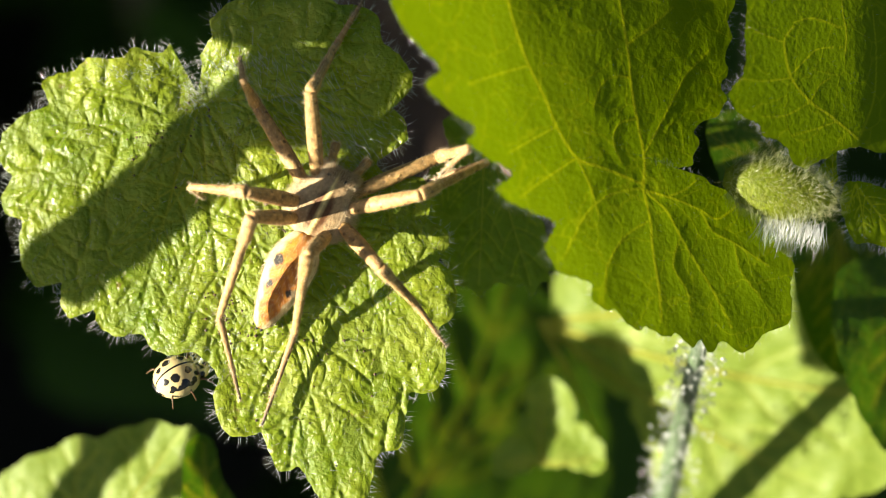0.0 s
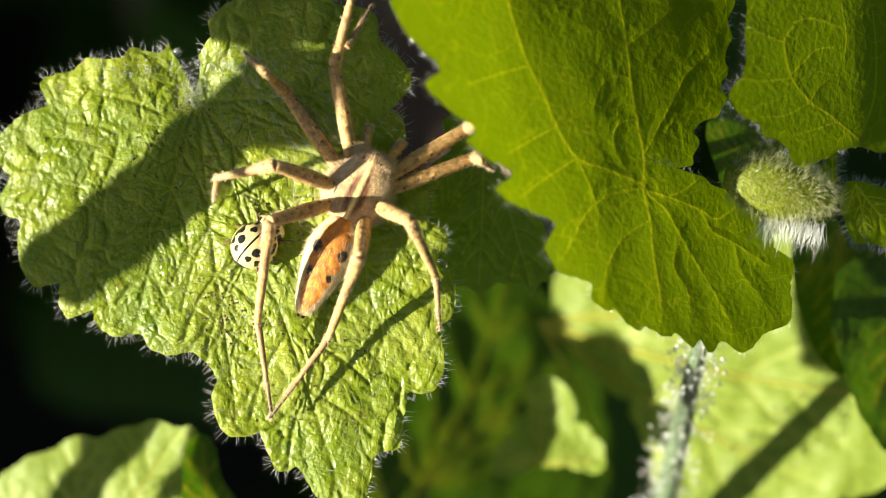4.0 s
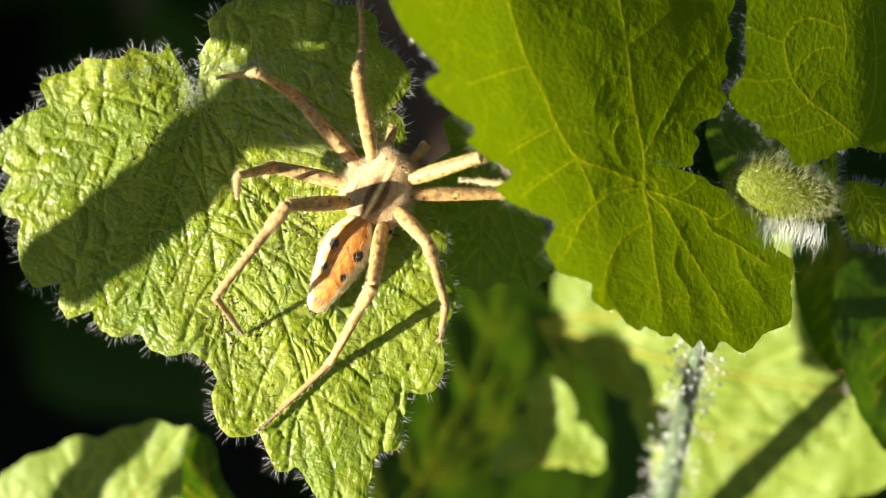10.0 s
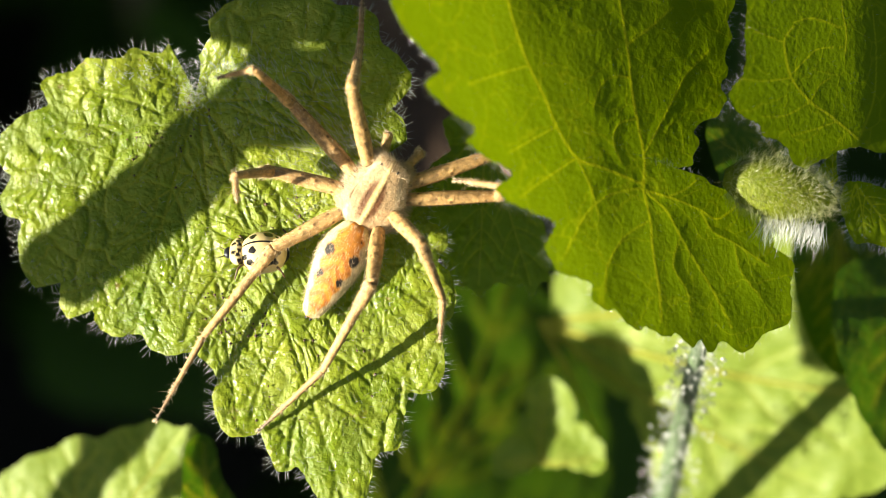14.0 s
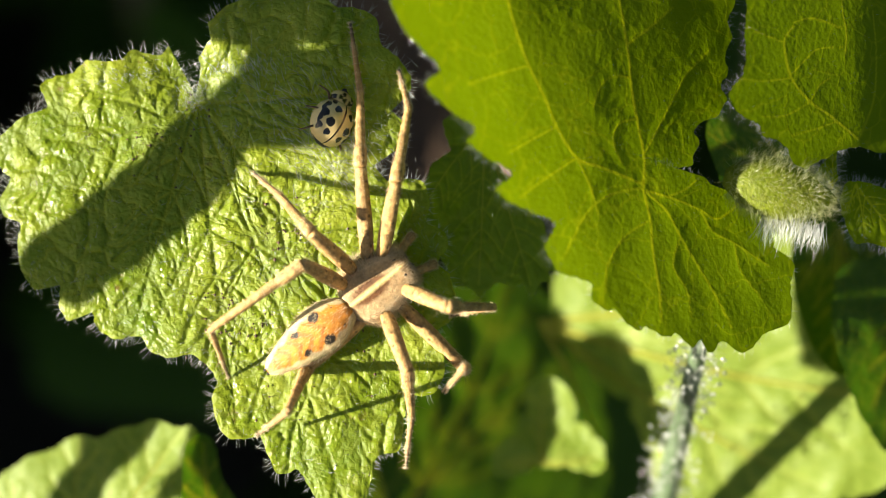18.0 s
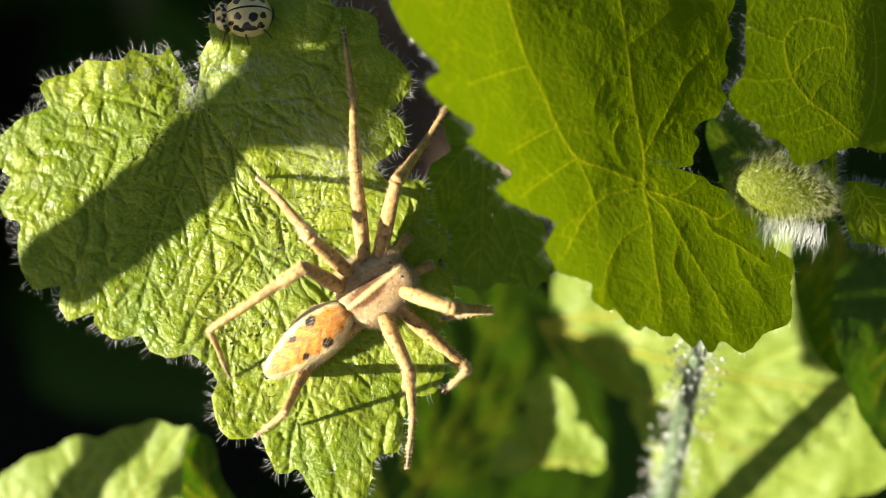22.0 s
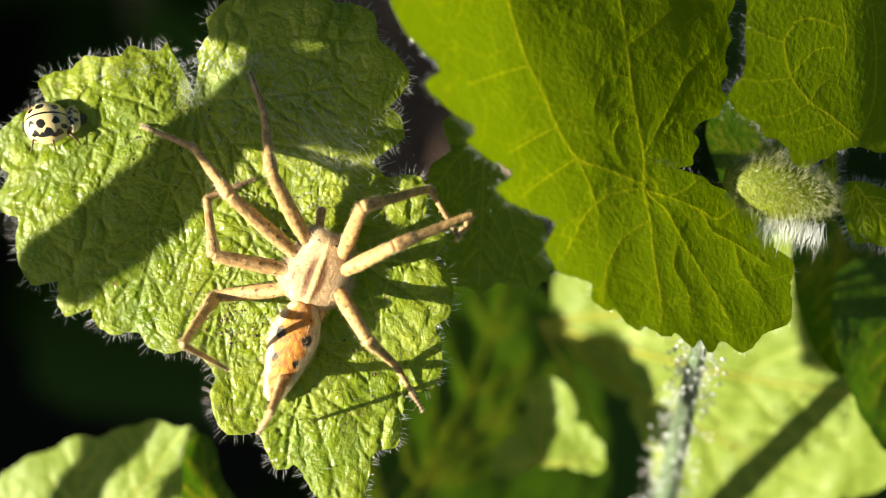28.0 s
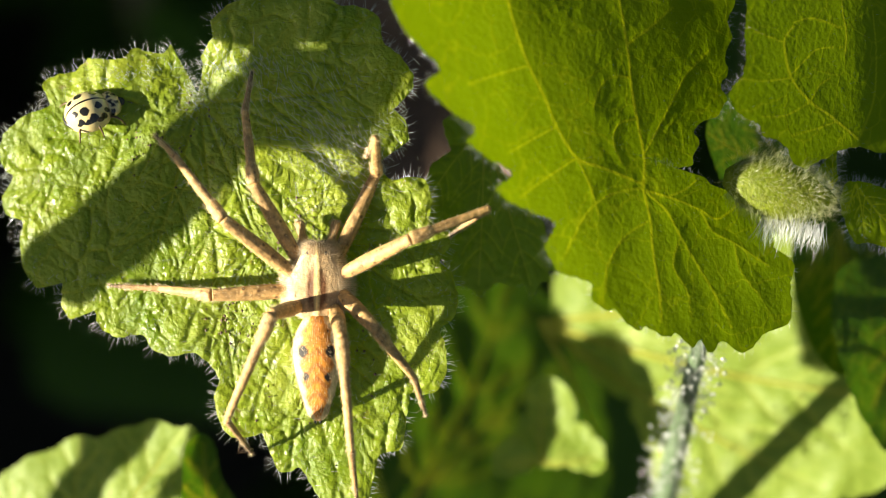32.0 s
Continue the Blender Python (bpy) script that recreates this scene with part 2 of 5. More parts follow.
def drawn_ribs(ribs):
    """Rib segments from ribs given as (weight, points)."""
    segs = []
    for weight, points in ribs:
        line = glide(points, 4 * len(points))
        segs += [(a, b, weight * (1 - 0.3 * k / len(line))) for k, (a, b) in enumerate(zip(line, line[1:]))]
    return segs


def rib_lines(root, ends, twigs, spread=48, seed=3):
    """Main ribs from the leaf's root to its lobes, with side ribs."""
    rng = np.random.default_rng(seed)
    segs = []
    root = np.array(root, float)
    for i, e in enumerate(ends):
        e = np.array(e, float)
        d = e - root
        length = np.linalg.norm(d)
        nrm = np.array([-d[1], d[0]])
        sag = rng.uniform(-0.06, 0.06)
        pts = [root + d * s + nrm * sag * math.sin(math.pi * s) for s in np.linspace(0, 1, 7)]
        segs += [(a, b, 1.0 - 0.09 * k) for k, (a, b) in enumerate(zip(pts, pts[1:]))]
        for k in range(twigs):
            s = 0.16 + 0.74 * (k + 0.4 * rng.random()) / max(1, twigs)
            p = root + d * s + nrm * sag * math.sin(math.pi * s)
            for side in (-1, 1):
                ang = math.atan2(d[1], d[0]) + side * radians(spread + rng.uniform(-8, 8))
                q, reach = p, length * 0.34 * (1.1 - 0.75 * s)
                for j in range(3):
                    step = np.array([math.cos(ang), math.sin(ang)]) * reach / 3
                    segs.append((q, q + step, 0.62 - 0.1 * j))
                    q = q + step
                    ang -= side * radians(9)
    return segs


def rib_distance(u, v, segs):
    best, weight = np.full(u.shape, 9e9), np.zeros(u.shape)
    for a, b, k in segs:
        d = b - a
        s = np.clip(((u - a[0]) * d[0] + (v - a[1]) * d[1]) / (d @ d), 0, 1)
        dist = np.hypot(u - a[0] - s * d[0], v - a[1] - s * d[1])
        near = dist / (0.4 + 0.6 * k)
        weight = np.where(near < best, k, weight)
        best = np.minimum(best, near)
    return best, weight


def leaf(name, notches, heart, sheet, root, ends, material, label, category="leaf", bulge=0.3, steps=14, rings=90, twigs=5, pucker=0.5,
         cell=1.9, rib_width=0.16, fringe=0, fringe_len=0.9, fuzz=0, fuzz_len=0.7, seed=1, group="leaves of the plant", hair_thick=0.007, sink=0.55, vein=0.07, tufts=(), lobes=None, ribs=None, quilt=0.0, curl=0.0, rounding=0.13):
    """A toothed, puckered leaf blade with its ribs, its fringe of hairs and the down on its face."""
    heart = np.array(heart, float)
    rng = np.random.default_rng(seed)
    rim = lobed(lobes, heart, rounding) if lobes else scalloped(notches, heart, bulge, steps, seed)
    n = len(rim)
    r = (np.arange(1, rings + 1) / rings) ** 0.85
    uv = heart + (rim - heart)[None] * r[:, None, None]
    uv = np.vstack([heart[None], uv.reshape(-1, 2)])
    segs = drawn_ribs(ribs) if ribs else rib_lines(root, ends, twigs, seed=seed + 5)

    def height(p):
        u, v = p[:, 0], p[:, 1]
        dist, _ = rib_distance(u, v, segs)
        if quilt:
            wu, wv = u + 0.5 * wave(u, v, 4.5, 5) + 0.12 * wave(u, v, 1.3, 6), v + 0.5 * wave(u, v, 4.5, 9) + 0.12 * wave(u, v, 1.3, 8)
            f1, f2 = cells(wu, wv * 0.85, cell, seed)
            g1, g2 = cells(wu * 1.1, wv, cell * 0.32, seed + 7)
            k1, k2 = cells(wu, wv, cell * 0.17, seed + 9)
            edge = np.minimum((f2 - f1) / cell, dist * 1.3 / cell)
            puff, fine, grain = (1 - (1 - np.clip(e, 0, 1)) ** 2 for e in (edge * 1.25, (g2 - g1) / cell / 0.32 * 1.1, (k2 - k1) / cell / 0.17))
            groove = np.exp(-(dist / 0.22) ** 2)
            return sheet(u, v) + quilt * (puff * (0.9 + 0.4 * wave(u, v, 9, seed + 1)) + fine * (0.27 + 0.12 * wave(u, v, 5, seed + 3)) + grain * 0.12
                                          - 0.25 * groove + 0.75 * wave(u, v, 8, seed + 2)) - 0.3 * quilt
        wu, wv = u + 0.35 * wave(u, v, 4, 5), v + 0.35 * wave(u, v, 4, 9)
        f1, f2 = cells(wu, wv, cell, seed)
        g1, g2 = cells(wu, wv, cell * 0.42, seed + 7)
        puff = np.clip((f2 - f1) / cell, 0, 0.75) ** 0.7
        fine = np.clip((g2 - g1) / cell / 0.42, 0, 0.7) ** 0.8
        near = 1 - np.exp(-dist / 0.9)
        return sheet(u, v) + pucker * (sink * 1.5 * near + puff * (0.45 + 0.3 * wave(u, v, 9, seed + 1)) * near + fine * (0.34 + 0.2 * wave(u, v, 5, seed + 3)) + 0.85 * wave(u, v, 7, seed + 2) + 0.20 * wave(u, v, 3.1, seed + 4))

    w = height(uv)
    w[1:] -= np.repeat(curl * np.clip((r - 0.93) / 0.07, 0, 1) ** 2, n)
    dist, weight = rib_distance(uv[:, 0], uv[:, 1], segs)
    origin = np.array([root[0], root[1], float(height(np.array([root], float))[0])])
    verts = (np.column_stack([uv, w]) - origin) * MM
    idx = np.arange(n)
    nxt = (idx + 1) % n
    faces = np.column_stack([np.zeros(n, int), 1 + idx, 1 + nxt]).tolist()
    for k in range(rings - 1):
        a = 1 + k * n
        faces += np.column_stack([a + idx, a + n + idx, a + n + nxt, a + nxt]).tolist()
    me = mesh_of(name, verts, faces, [material])
    att = me.attributes.new("rib", "FLOAT", "POINT")
    tint = np.clip(1.25 - dist / rib_width, 0, 1) * (0.35 + 0.65 * weight)
    if quilt:
        f1, f2 = cells(uv[:, 0] + 0.5 * wave(uv[:, 0], uv[:, 1], 4.5, 5) + 0.12 * wave(uv[:, 0], uv[:, 1], 1.3, 6),
                       0.85 * (uv[:, 1] + 0.5 * wave(uv[:, 0], uv[:, 1], 4.5, 9) + 0.12 * wave(uv[:, 0], uv[:, 1], 1.3, 8)), cell, seed)
        tint = np.maximum(tint, 0.7 * np.exp(-(f2 - f1) / cell / 0.09))
    att.data.foreach_set("value", tint)
    ob = thing(name, me, PLAN @ Matrix.Translation(Vector(origin) * MM), label, category, group)
    starts = [k for k, s in enumerate(segs) if s[2] == 1.0]
    for k in starts if vein and not ribs else []:
        pts = np.array([segs[k][0]] + [s[1] for s in segs[k:k + 6]])
        pts = pts[:6] if len(pts) > 6 else pts
        fine_pts = glide(pts, 40)
        line = np.column_stack([fine_pts, height(fine_pts) + vein * 0.35]) - origin
        part("vein", tube_mesh("vein", line, np.linspace(vein, vein * 0.35, 40), VEIN, 6), ob, label="pale yellow-green main vein")
    for weight, points in ribs or ():
        if vein and weight > 0.6:
            fine_pts = glide(points, 40)
            line = np.column_stack([fine_pts, height(fine_pts) + vein * 0.2]) - origin
            part("vein", tube_mesh("vein", line, np.linspace(vein, vein * 0.3, 40) * weight, VEIN, 6), ob, label="pale yellow-green main vein")
    if fringe:
        pick = rng.integers(0, n, fringe)
        p = rim[pick] + (rim[(pick + 1) % n] - rim[pick]) * rng.random((fringe, 1))
        tang = rim[(pick + 1) % n] - rim[pick - 1]
        out = np.column_stack([tang[:, 1], -tang[:, 0]])
        out *= np.sign(np.sum(out * (p - heart), axis=1))[:, None]
        out /= np.linalg.norm(out, axis=1)[:, None] + 1e-9
        ways = np.column_stack([out, rng.normal(0.15, 0.5, fringe)]) + rng.normal(0, 0.3, (fringe, 3))
        roots = (np.column_stack([p, height(p) - curl]) - origin) * MM
        part("edge_hair", hairs_mesh("edge_hair", roots, ways, rng.uniform(0.45, 1.25, fringe) * fringe_len * MM, hair_thick * MM, HAIR, seed=seed), ob,
             label="fine white hairs along the leaf edge", kind="stuff")
    if fuzz:
        pick = rng.integers(0, n, fuzz)
        p = heart + (rim[pick] - heart) * np.sqrt(rng.random((fuzz, 1)))
        ways = np.column_stack([rng.normal(0.25, 0.45, fuzz), rng.normal(0, 0.45, fuzz), np.ones(fuzz)])
        roots = (np.column_stack([p, height(p)]) - origin) * MM
        part("down", hairs_mesh("down", roots, ways, rng.uniform(0.4, 1.2, fuzz) * fuzz_len * MM, hair_thick * 0.75 * MM, HAIR, seed=seed + 1), ob,
             label="short silvery down on the leaf face", kind="stuff")
    for tu, tv, su, sv, count, size, lean in tufts:
        p = np.column_stack([rng.normal(tu, su, count), rng.normal(tv, sv, count)])
        ways = np.array(lean) + rng.normal(0, 0.3, (count, 3))
        roots = (np.column_stack([p, height(p)]) - origin) * MM
        part("long_down", hairs_mesh("long_down", roots, ways, rng.uniform(0.5, 1.2, count) * size * MM, 0.013 * MM, HAIR, seed=count), ob,
             label="tuft of long glistening hairs on the leaf face", kind="stuff")
    return ob


def tube_mesh(name, path, radii, material, sides=12, flat=1.0, seed=0, rough=0.0):
    """A stem along a path of points (mm), of the given radii."""
    rng = np.random.default_rng(seed)
    path = np.array(path, float)
    verts, faces = [], []
    for i, p in enumerate(path):
        d = path[min(i + 1, len(path) - 1)] - path[max(i - 1, 0)]
        d /= np.linalg.norm(d)
        a = np.cross(d, (0.13, 0.31, 0.94))
        a /= np.linalg.norm(a)
        b = np.cross(d, a)
        for k in range(sides):
            t = 2 * math.pi * k / sides
            rr = radii[i] * (1 + rough * rng.normal())
            verts.append((p + (a * math.cos(t) + b * math.sin(t) * flat) * rr) * MM)
    for i in range(len(path) - 1):
        for k in range(sides):
            j = (k + 1) % sides
            faces.append((i * sides + k, i * sides + j, (i + 1) * sides + j, (i + 1) * sides + k))
    faces.append(tuple(range(sides))[::-1])
    faces.append(tuple((len(path) - 1) * sides + k for k in range(sides)))
    return mesh_of(name, verts, faces, [material])


def glide(points, n):
    """Points evenly along a smooth line through the given ones."""
    points = np.array(points, float)
    m = len(points)
    res = []
    for s in np.linspace(0, m - 1, n):
        i = min(int(s), m - 2)
        f = s - i
        p0, p1, p2, p3 = points[max(i - 1, 0)], points[i], points[i + 1], points[min(i + 2, m - 1)]
        res.append(0.5 * ((2 * p1) + (p2 - p0) * f + (2 * p0 - 5 * p1 + 4 * p2 - p3) * f * f + (3 * p1 - p0 - 3 * p2 + p3) * f ** 3))
    return np.array(res)


def stem(name, points, r0, r1, material, label, hair=0, hair_len=1.0, seed=1, category="stem", group="", rough=0.03, beads=0):
    path = glide(points, 26)
    origin = path[0].copy()
    radii = np.linspace(r0, r1, len(path))
    ob = thing(name, tube_mesh(name, path - origin, radii, material, seed=seed, rough=rough), PLAN @ Matrix.Translation(Vector(origin) * MM), label, category, group)
    if hair:
        rng = np.random.default_rng(seed)
        i = rng.integers(0, len(path) - 1, hair)
        p = path[i] + (path[i + 1] - path[i]) * rng.random((hair, 1))
        d = path[i + 1] - path[i]
        ways = np.cross(d, rng.normal(size=(hair, 3)))
        ways /= np.linalg.norm(ways, axis=1)[:, None]
        roots = (p + ways * radii[i][:, None] * 0.9 - origin) * MM
        part("stem_hair", hairs_mesh("stem_hair", roots, ways + rng.normal(0, 0.2, (hair, 3)), rng.uniform(0.5, 1.2, hair) * hair_len * MM, 0.022 * MM, HAIR, seed=seed), ob,
             label="long silvery hairs standing off the stem", kind="stuff")
        if beads:
            # white beads added among the hairs to stand in for their glints
            at, size = roots[:beads] + ways[:beads] * rng.uniform(0.2, 1.0, (beads, 1)) * hair_len * MM, rng.uniform(0.08, 0.20, (beads, 1)) * MM
            corner = np.array([(1, 0, 0), (-1, 0, 0), (0, 1, 0), (0, -1, 0), (0, 0, 1), (0, 0, -1)], float)
            verts = (at[:, None] + corner[None] * size[:, None]).reshape(-1, 3)
            side = np.array([(0, 2, 4), (2, 1, 4), (1, 3, 4), (3, 0, 4), (2, 0, 5), (1, 2, 5), (3, 1, 5), (0, 3, 5)])
            part("glint_bead", mesh_of("glint_bead", verts, (np.arange(beads)[:, None, None] * 6 + side[None]).reshape(-1, 3).tolist(), [HAIR]), ob, label="white beads added for the glints of the stem hairs", kind="stuff")
    return ob


# ---- ground and undergrowth ----
def ground():
    n = 120
    s = np.sinh(np.linspace(-1, 1, n) * 5.5)
    s = s / s[-1]
    x, y = np.meshgrid(s * 60, s * 60)
    near = np.exp(-np.hypot(x, y) / 1.5)
    z = 0.010 * wave(x, y, 0.8, 3) * near + 0.005 * wave(x, y, 0.25, 4) * near + 0.05 * wave(x, y, 17.0, 5) * (1 - near)
    verts = np.column_stack([x.ravel(), y.ravel(), z.ravel()])
    faces = [(j * n + i, j * n + i + 1, (j + 1) * n + i + 1, (j + 1) * n + i) for j in range(n - 1) for i in range(n - 1)]
    ob = new("ground", mesh_of("ground", verts, faces, [SOIL]))
    tagged(ob, "dark moist garden soil under the plants", "ground", kind="structure")


def small_blade(rng):
    """One rough undergrowth leaf: a pointed, folded oval."""
    n = 9
    top, verts = [], []
    for i in range(n):
        s = i / (n - 1)
        half = 0.42 * math.sin(math.pi * s ** 0.75) * (1 + 0.12 * math.sin(s * 40))
        drop = -0.25 * s * s
        verts += [(s, -half, drop + 0.12 * half), (s, 0, drop - 0.03), (s, half, drop + 0.12 * half)]
    faces = []
    for i in range(n - 1):
        a = i * 3
        faces += [(a, a + 3, a + 4, a + 1), (a + 1, a + 4, a + 5, a + 2)]
    return np.array(verts), np.array(faces)


def undergrowth():
    """The dark thicket below the plant, and unseen beds added beside it to block the sun."""
    rng = np.random.default_rng(11)
    v0, f0 = small_blade(rng)
    allv, allf, off = [], [], 0

    def bed(count, xs, ys, zs, sizes):
        nonlocal off
        for _ in range(count):
            size = rng.uniform(*sizes)
            m = Matrix.Translation((rng.uniform(*xs), rng.uniform(*ys), rng.uniform(*zs))) @ Euler((rng.uniform(-0.6, 0.6), rng.uniform(-0.5, 0.6), rng.uniform(0, 6.283))).to_matrix().to_4x4()
            a = np.array(m)
            allv.append(v0 * size @ a[:3, :3].T + a[:3, 3])
            allf.append(f0 + off)
            off += len(v0)

    bed(900, (-0.45, 0.40), (-0.25, 0.55), (0.01, 0.14), (0.03, 0.07))
    # two unseen beds on the sun's side, added to keep the low parts shaded
    bed(1100, (-0.38, -0.20), (-0.35, 0.45), (0.02, 0.225), (0.03, 0.07))
    bed(1500, (-0.70, -0.38), (-0.45, 0.60), (0.02, 0.290), (0.03, 0.08))
    for _ in range(300):
        cx, cy = rng.normal(-0.1, 1.6), rng.normal(0.6, 1.6)
        bed(9, (cx - 0.2, cx + 0.2), (cy - 0.2, cy + 0.2), (0.01, 0.12), (0.05, 0.10))
    me = mesh_of("undergrowth", np.vstack(allv), np.vstack(allf).tolist(), [LEAF_SHADED])
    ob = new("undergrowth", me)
    tagged(ob, "dense undergrowth leaves painted as shaded, partly added unseen to block the sun", "undergrowth", kind="stuff")


# ---- the plant ----
def perch(u, v):
    """Height of the leaf that the animals walk on."""
    u, v = np.asarray(u, float), np.asarray(v, float)
    x, y = u + 12.0, v - 1.0
    h = 0.11 * x - 0.0024 * (x * x + y * y) - 0.05 * np.minimum(0, y + 6)
    h = h + 0.9 * np.exp(-((u + 4) ** 2 + (v - 14) ** 2) / 40.0)
    h = h - 1.2 * np.exp(-((u + 17.5) ** 2 + (v - 11.5) ** 2) / 8.0)
    return h


PERCH_UPPER = [(-17.7, 11.1), (-17.2, 12.9), (-17.4, 13.9), (-16.4, 15.2), (-16.7, 16.3), (-15.4, 17.5), (-12.2, 18.8), (-8.9, 18.4), (-7.3, 17.2), (-6.2, 17.3), (-4.9, 16.8), (-4.4, 16.1),
               (-4.4, 14.7), (-3.2, 13.8), (-2.2, 12.5), (-2.1, 11.5), (-2.5, 10.9), (-4.0, 10.3), (-2.7, 9.2), (-2.4, 7.6), (-3.3, 7.3), (-4.1, 7.0), (-4.8, 6.0)]
PERCH_RIGHT = [(-3.7, 4.9), (-2.5, 5.2), (-1.2, 5.0), (-0.8, 3.6), (-1.1, 2.2), (0.3, 1.4), (0.5, 0.4), (-0.4, -0.8), (0.6, -1.5), (1.1, -3.3), (0.8, -4.8), (-0.4, -5.5), (0.1, -6.5),
               (0.3, -8.3), (-0.3, -9.9), (-1.4, -10.2), (-2.3, -9.9), (-2.6, -12.1), (-2.8, -13.9), (-3.5, -14.2), (-4.5, -14.3), (-4.9, -16.3), (-5.3, -17.7), (-5.7, -18.5)]
PERCH_LOWER = [(-7.3, -18.9), (-8.7, -17.7), (-10.1, -15.3), (-10.7, -15.7), (-11.7, -15.8), (-12.2, -14.5), (-12.8, -12.9), (-13.5, -13.3), (-15.0, -13.4), (-15.9, -12.2), (-16.3, -10.4),
               (-15.8, -9.1), (-16.5, -8.3), (-17.6, -7.3), (-18.2, -7.3), (-19.4, -7.7), (-20.8, -7.2), (-21.3, -6.2), (-22.1, -6.1), (-23.3, -6.4), (-24.6, -5.7), (-25.0, -4.3)]
PERCH_LEFT = [(-25.8, -4.9), (-26.9, -5.1), (-27.5, -4.0), (-27.3, -2.4), (-28.3, -3.0), (-29.3, -2.9), (-30.3, -1.4), (-30.6, 0.4), (-30.2, 2.0), (-31.6, 2.3), (-32.0, 3.6), (-30.9, 5.2),
              (-31.8, 5.6), (-32.1, 6.9), (-31.9, 8.2), (-30.2, 9.6), (-28.3, 10.2), (-29.1, 11.9), (-27.7, 12.6), (-26.5, 12.7), (-25.6, 13.7), (-24.3, 13.5), (-23.0, 13.6), (-22.3, 14.4),
              (-21.0, 14.0), (-20.1, 13.9), (-19.7, 14.8), (-18.8, 13.1), (-18.2, 11.9)]

perch_leaf = leaf(
    "perch_leaf", None, (-12.2, 0.9), perch, (-17.4, 10.6),
    [(-7.0, -17.5), (-14.5, -12.0), (-22.0, -6.0), (-30.5, 3.5), (-1.0, -4.0), (-4.0, 12.0)],
    LEAF, "bright green wrinkled hairy leaf with scalloped edge in sunlight", lobes=(PERCH_UPPER, PERCH_RIGHT, PERCH_LOWER, PERCH_LEFT), rings=190, twigs=4, quilt=0.22, cell=2.0, curl=0.12, vein=0,
    fringe=800, fringe_len=0.85, hair_thick=0.0115, fuzz=2400, fuzz_len=0.8, seed=2, rib_width=0.13,
    tufts=[(-7.6, 6.8, 2.0, 1.5, 300, 2.0, (-0.45, 0.35, 0.8)), (-14.2, 13.0, 1.8, 0.5, 200, 1.0, (-0.2, 0.4, 0.8)), (-17.6, 11.0, 0.5, 0.7, 160, 1.0, (-0.2, 0.2, 0.9)),
           (-22.5, 12.6, 1.8, 0.5, 110, 0.7, (-0.3, 0.3, 0.8)), (-8.5, -1.0, 4.0, 3.5, 400, 0.7, (-0.2, 0.1, 1.0)), (-10.0, 10.0, 2.5, 2.0, 260, 1.2, (-0.5, 0.5, 0.6))])


def front_sheet(u, v):
    """The big leaf that leans towards the lens: a fold runs down it."""
    u, v = np.asarray(u, float), np.asarray(v, float)
    x = u - (4.4 + (17.6 - v) * 0.29)
    bend = 1.2 * np.log1p(np.exp(np.clip(x / 1.2, -30, 30)))
    return 7.8 - 0.86 * x + (0.28 + 0.0070 * np.clip(v - 3, 0, 14)) * bend - 0.006 * np.maximum(0, -v - 1) ** 2


FRONT_EDGE = [(-3.4, 16.2), (-2.9, 14.7), (-1.3, 12.9), (0.1, 11.8), (-1.5, 10.8), (0.2, 9.2), (2.5, 7.8), (1.2, 7.1), (3.1, 5.9), (5.0, 5.0), (3.2, 4.1), (4.0, 3.3), (5.9, 2.4), (7.9, 1.7),
              (6.6, 0.5), (7.0, -0.5), (7.7, -1.6), (8.8, -1.9), (10.2, -2.3), (9.8, -3.3), (11.1, -4.3), (11.7, -4.0), (12.3, -5.0), (13.3, -5.7), (13.8, -5.2), (14.6, -5.8)]
FRONT_FOOT = [(15.6, -6.2), (16.0, -5.7), (16.8, -6.6), (17.3, -6.9), (17.8, -6.2), (18.3, -7.3), (18.8, -7.1), (19.3, -6.3), (19.9, -6.7), (20.8, -7.4), (21.8, -6.9), (22.4, -6.0), (23.4, -5.7), (24.4, -5.5),
              (24.8, -4.2), (24.5, -2.6), (25.1, -1.4), (24.6, -0.6), (23.4, 0.0), (23.4, 1.0), (22.5, 2.4), (20.9, 3.0), (21.4, 3.6), (20.4, 3.9), (18.8, 4.0), (18.8, 4.7)]
FRONT_HEAD = [(17.8, 5.2), (17.0, 4.8), (15.9, 5.1), (14.9, 4.3), (14.0, 4.2), (13.8, 5.5), (15.7, 5.5), (17.7, 5.8), (17.3, 6.4), (18.1, 7.3), (17.4, 8.3), (18.5, 9.1), (19.0, 8.9), (19.7, 9.9),
              (20.2, 10.6), (19.4, 11.4), (20.3, 12.4), (19.8, 13.6), (20.6, 14.9), (20.0, 16.0), (20.8, 17.3), (20.7, 19.3), (16.6, 22.3), (8.4, 23.0), (0.6, 21.9), (-2.9, 18.5)]
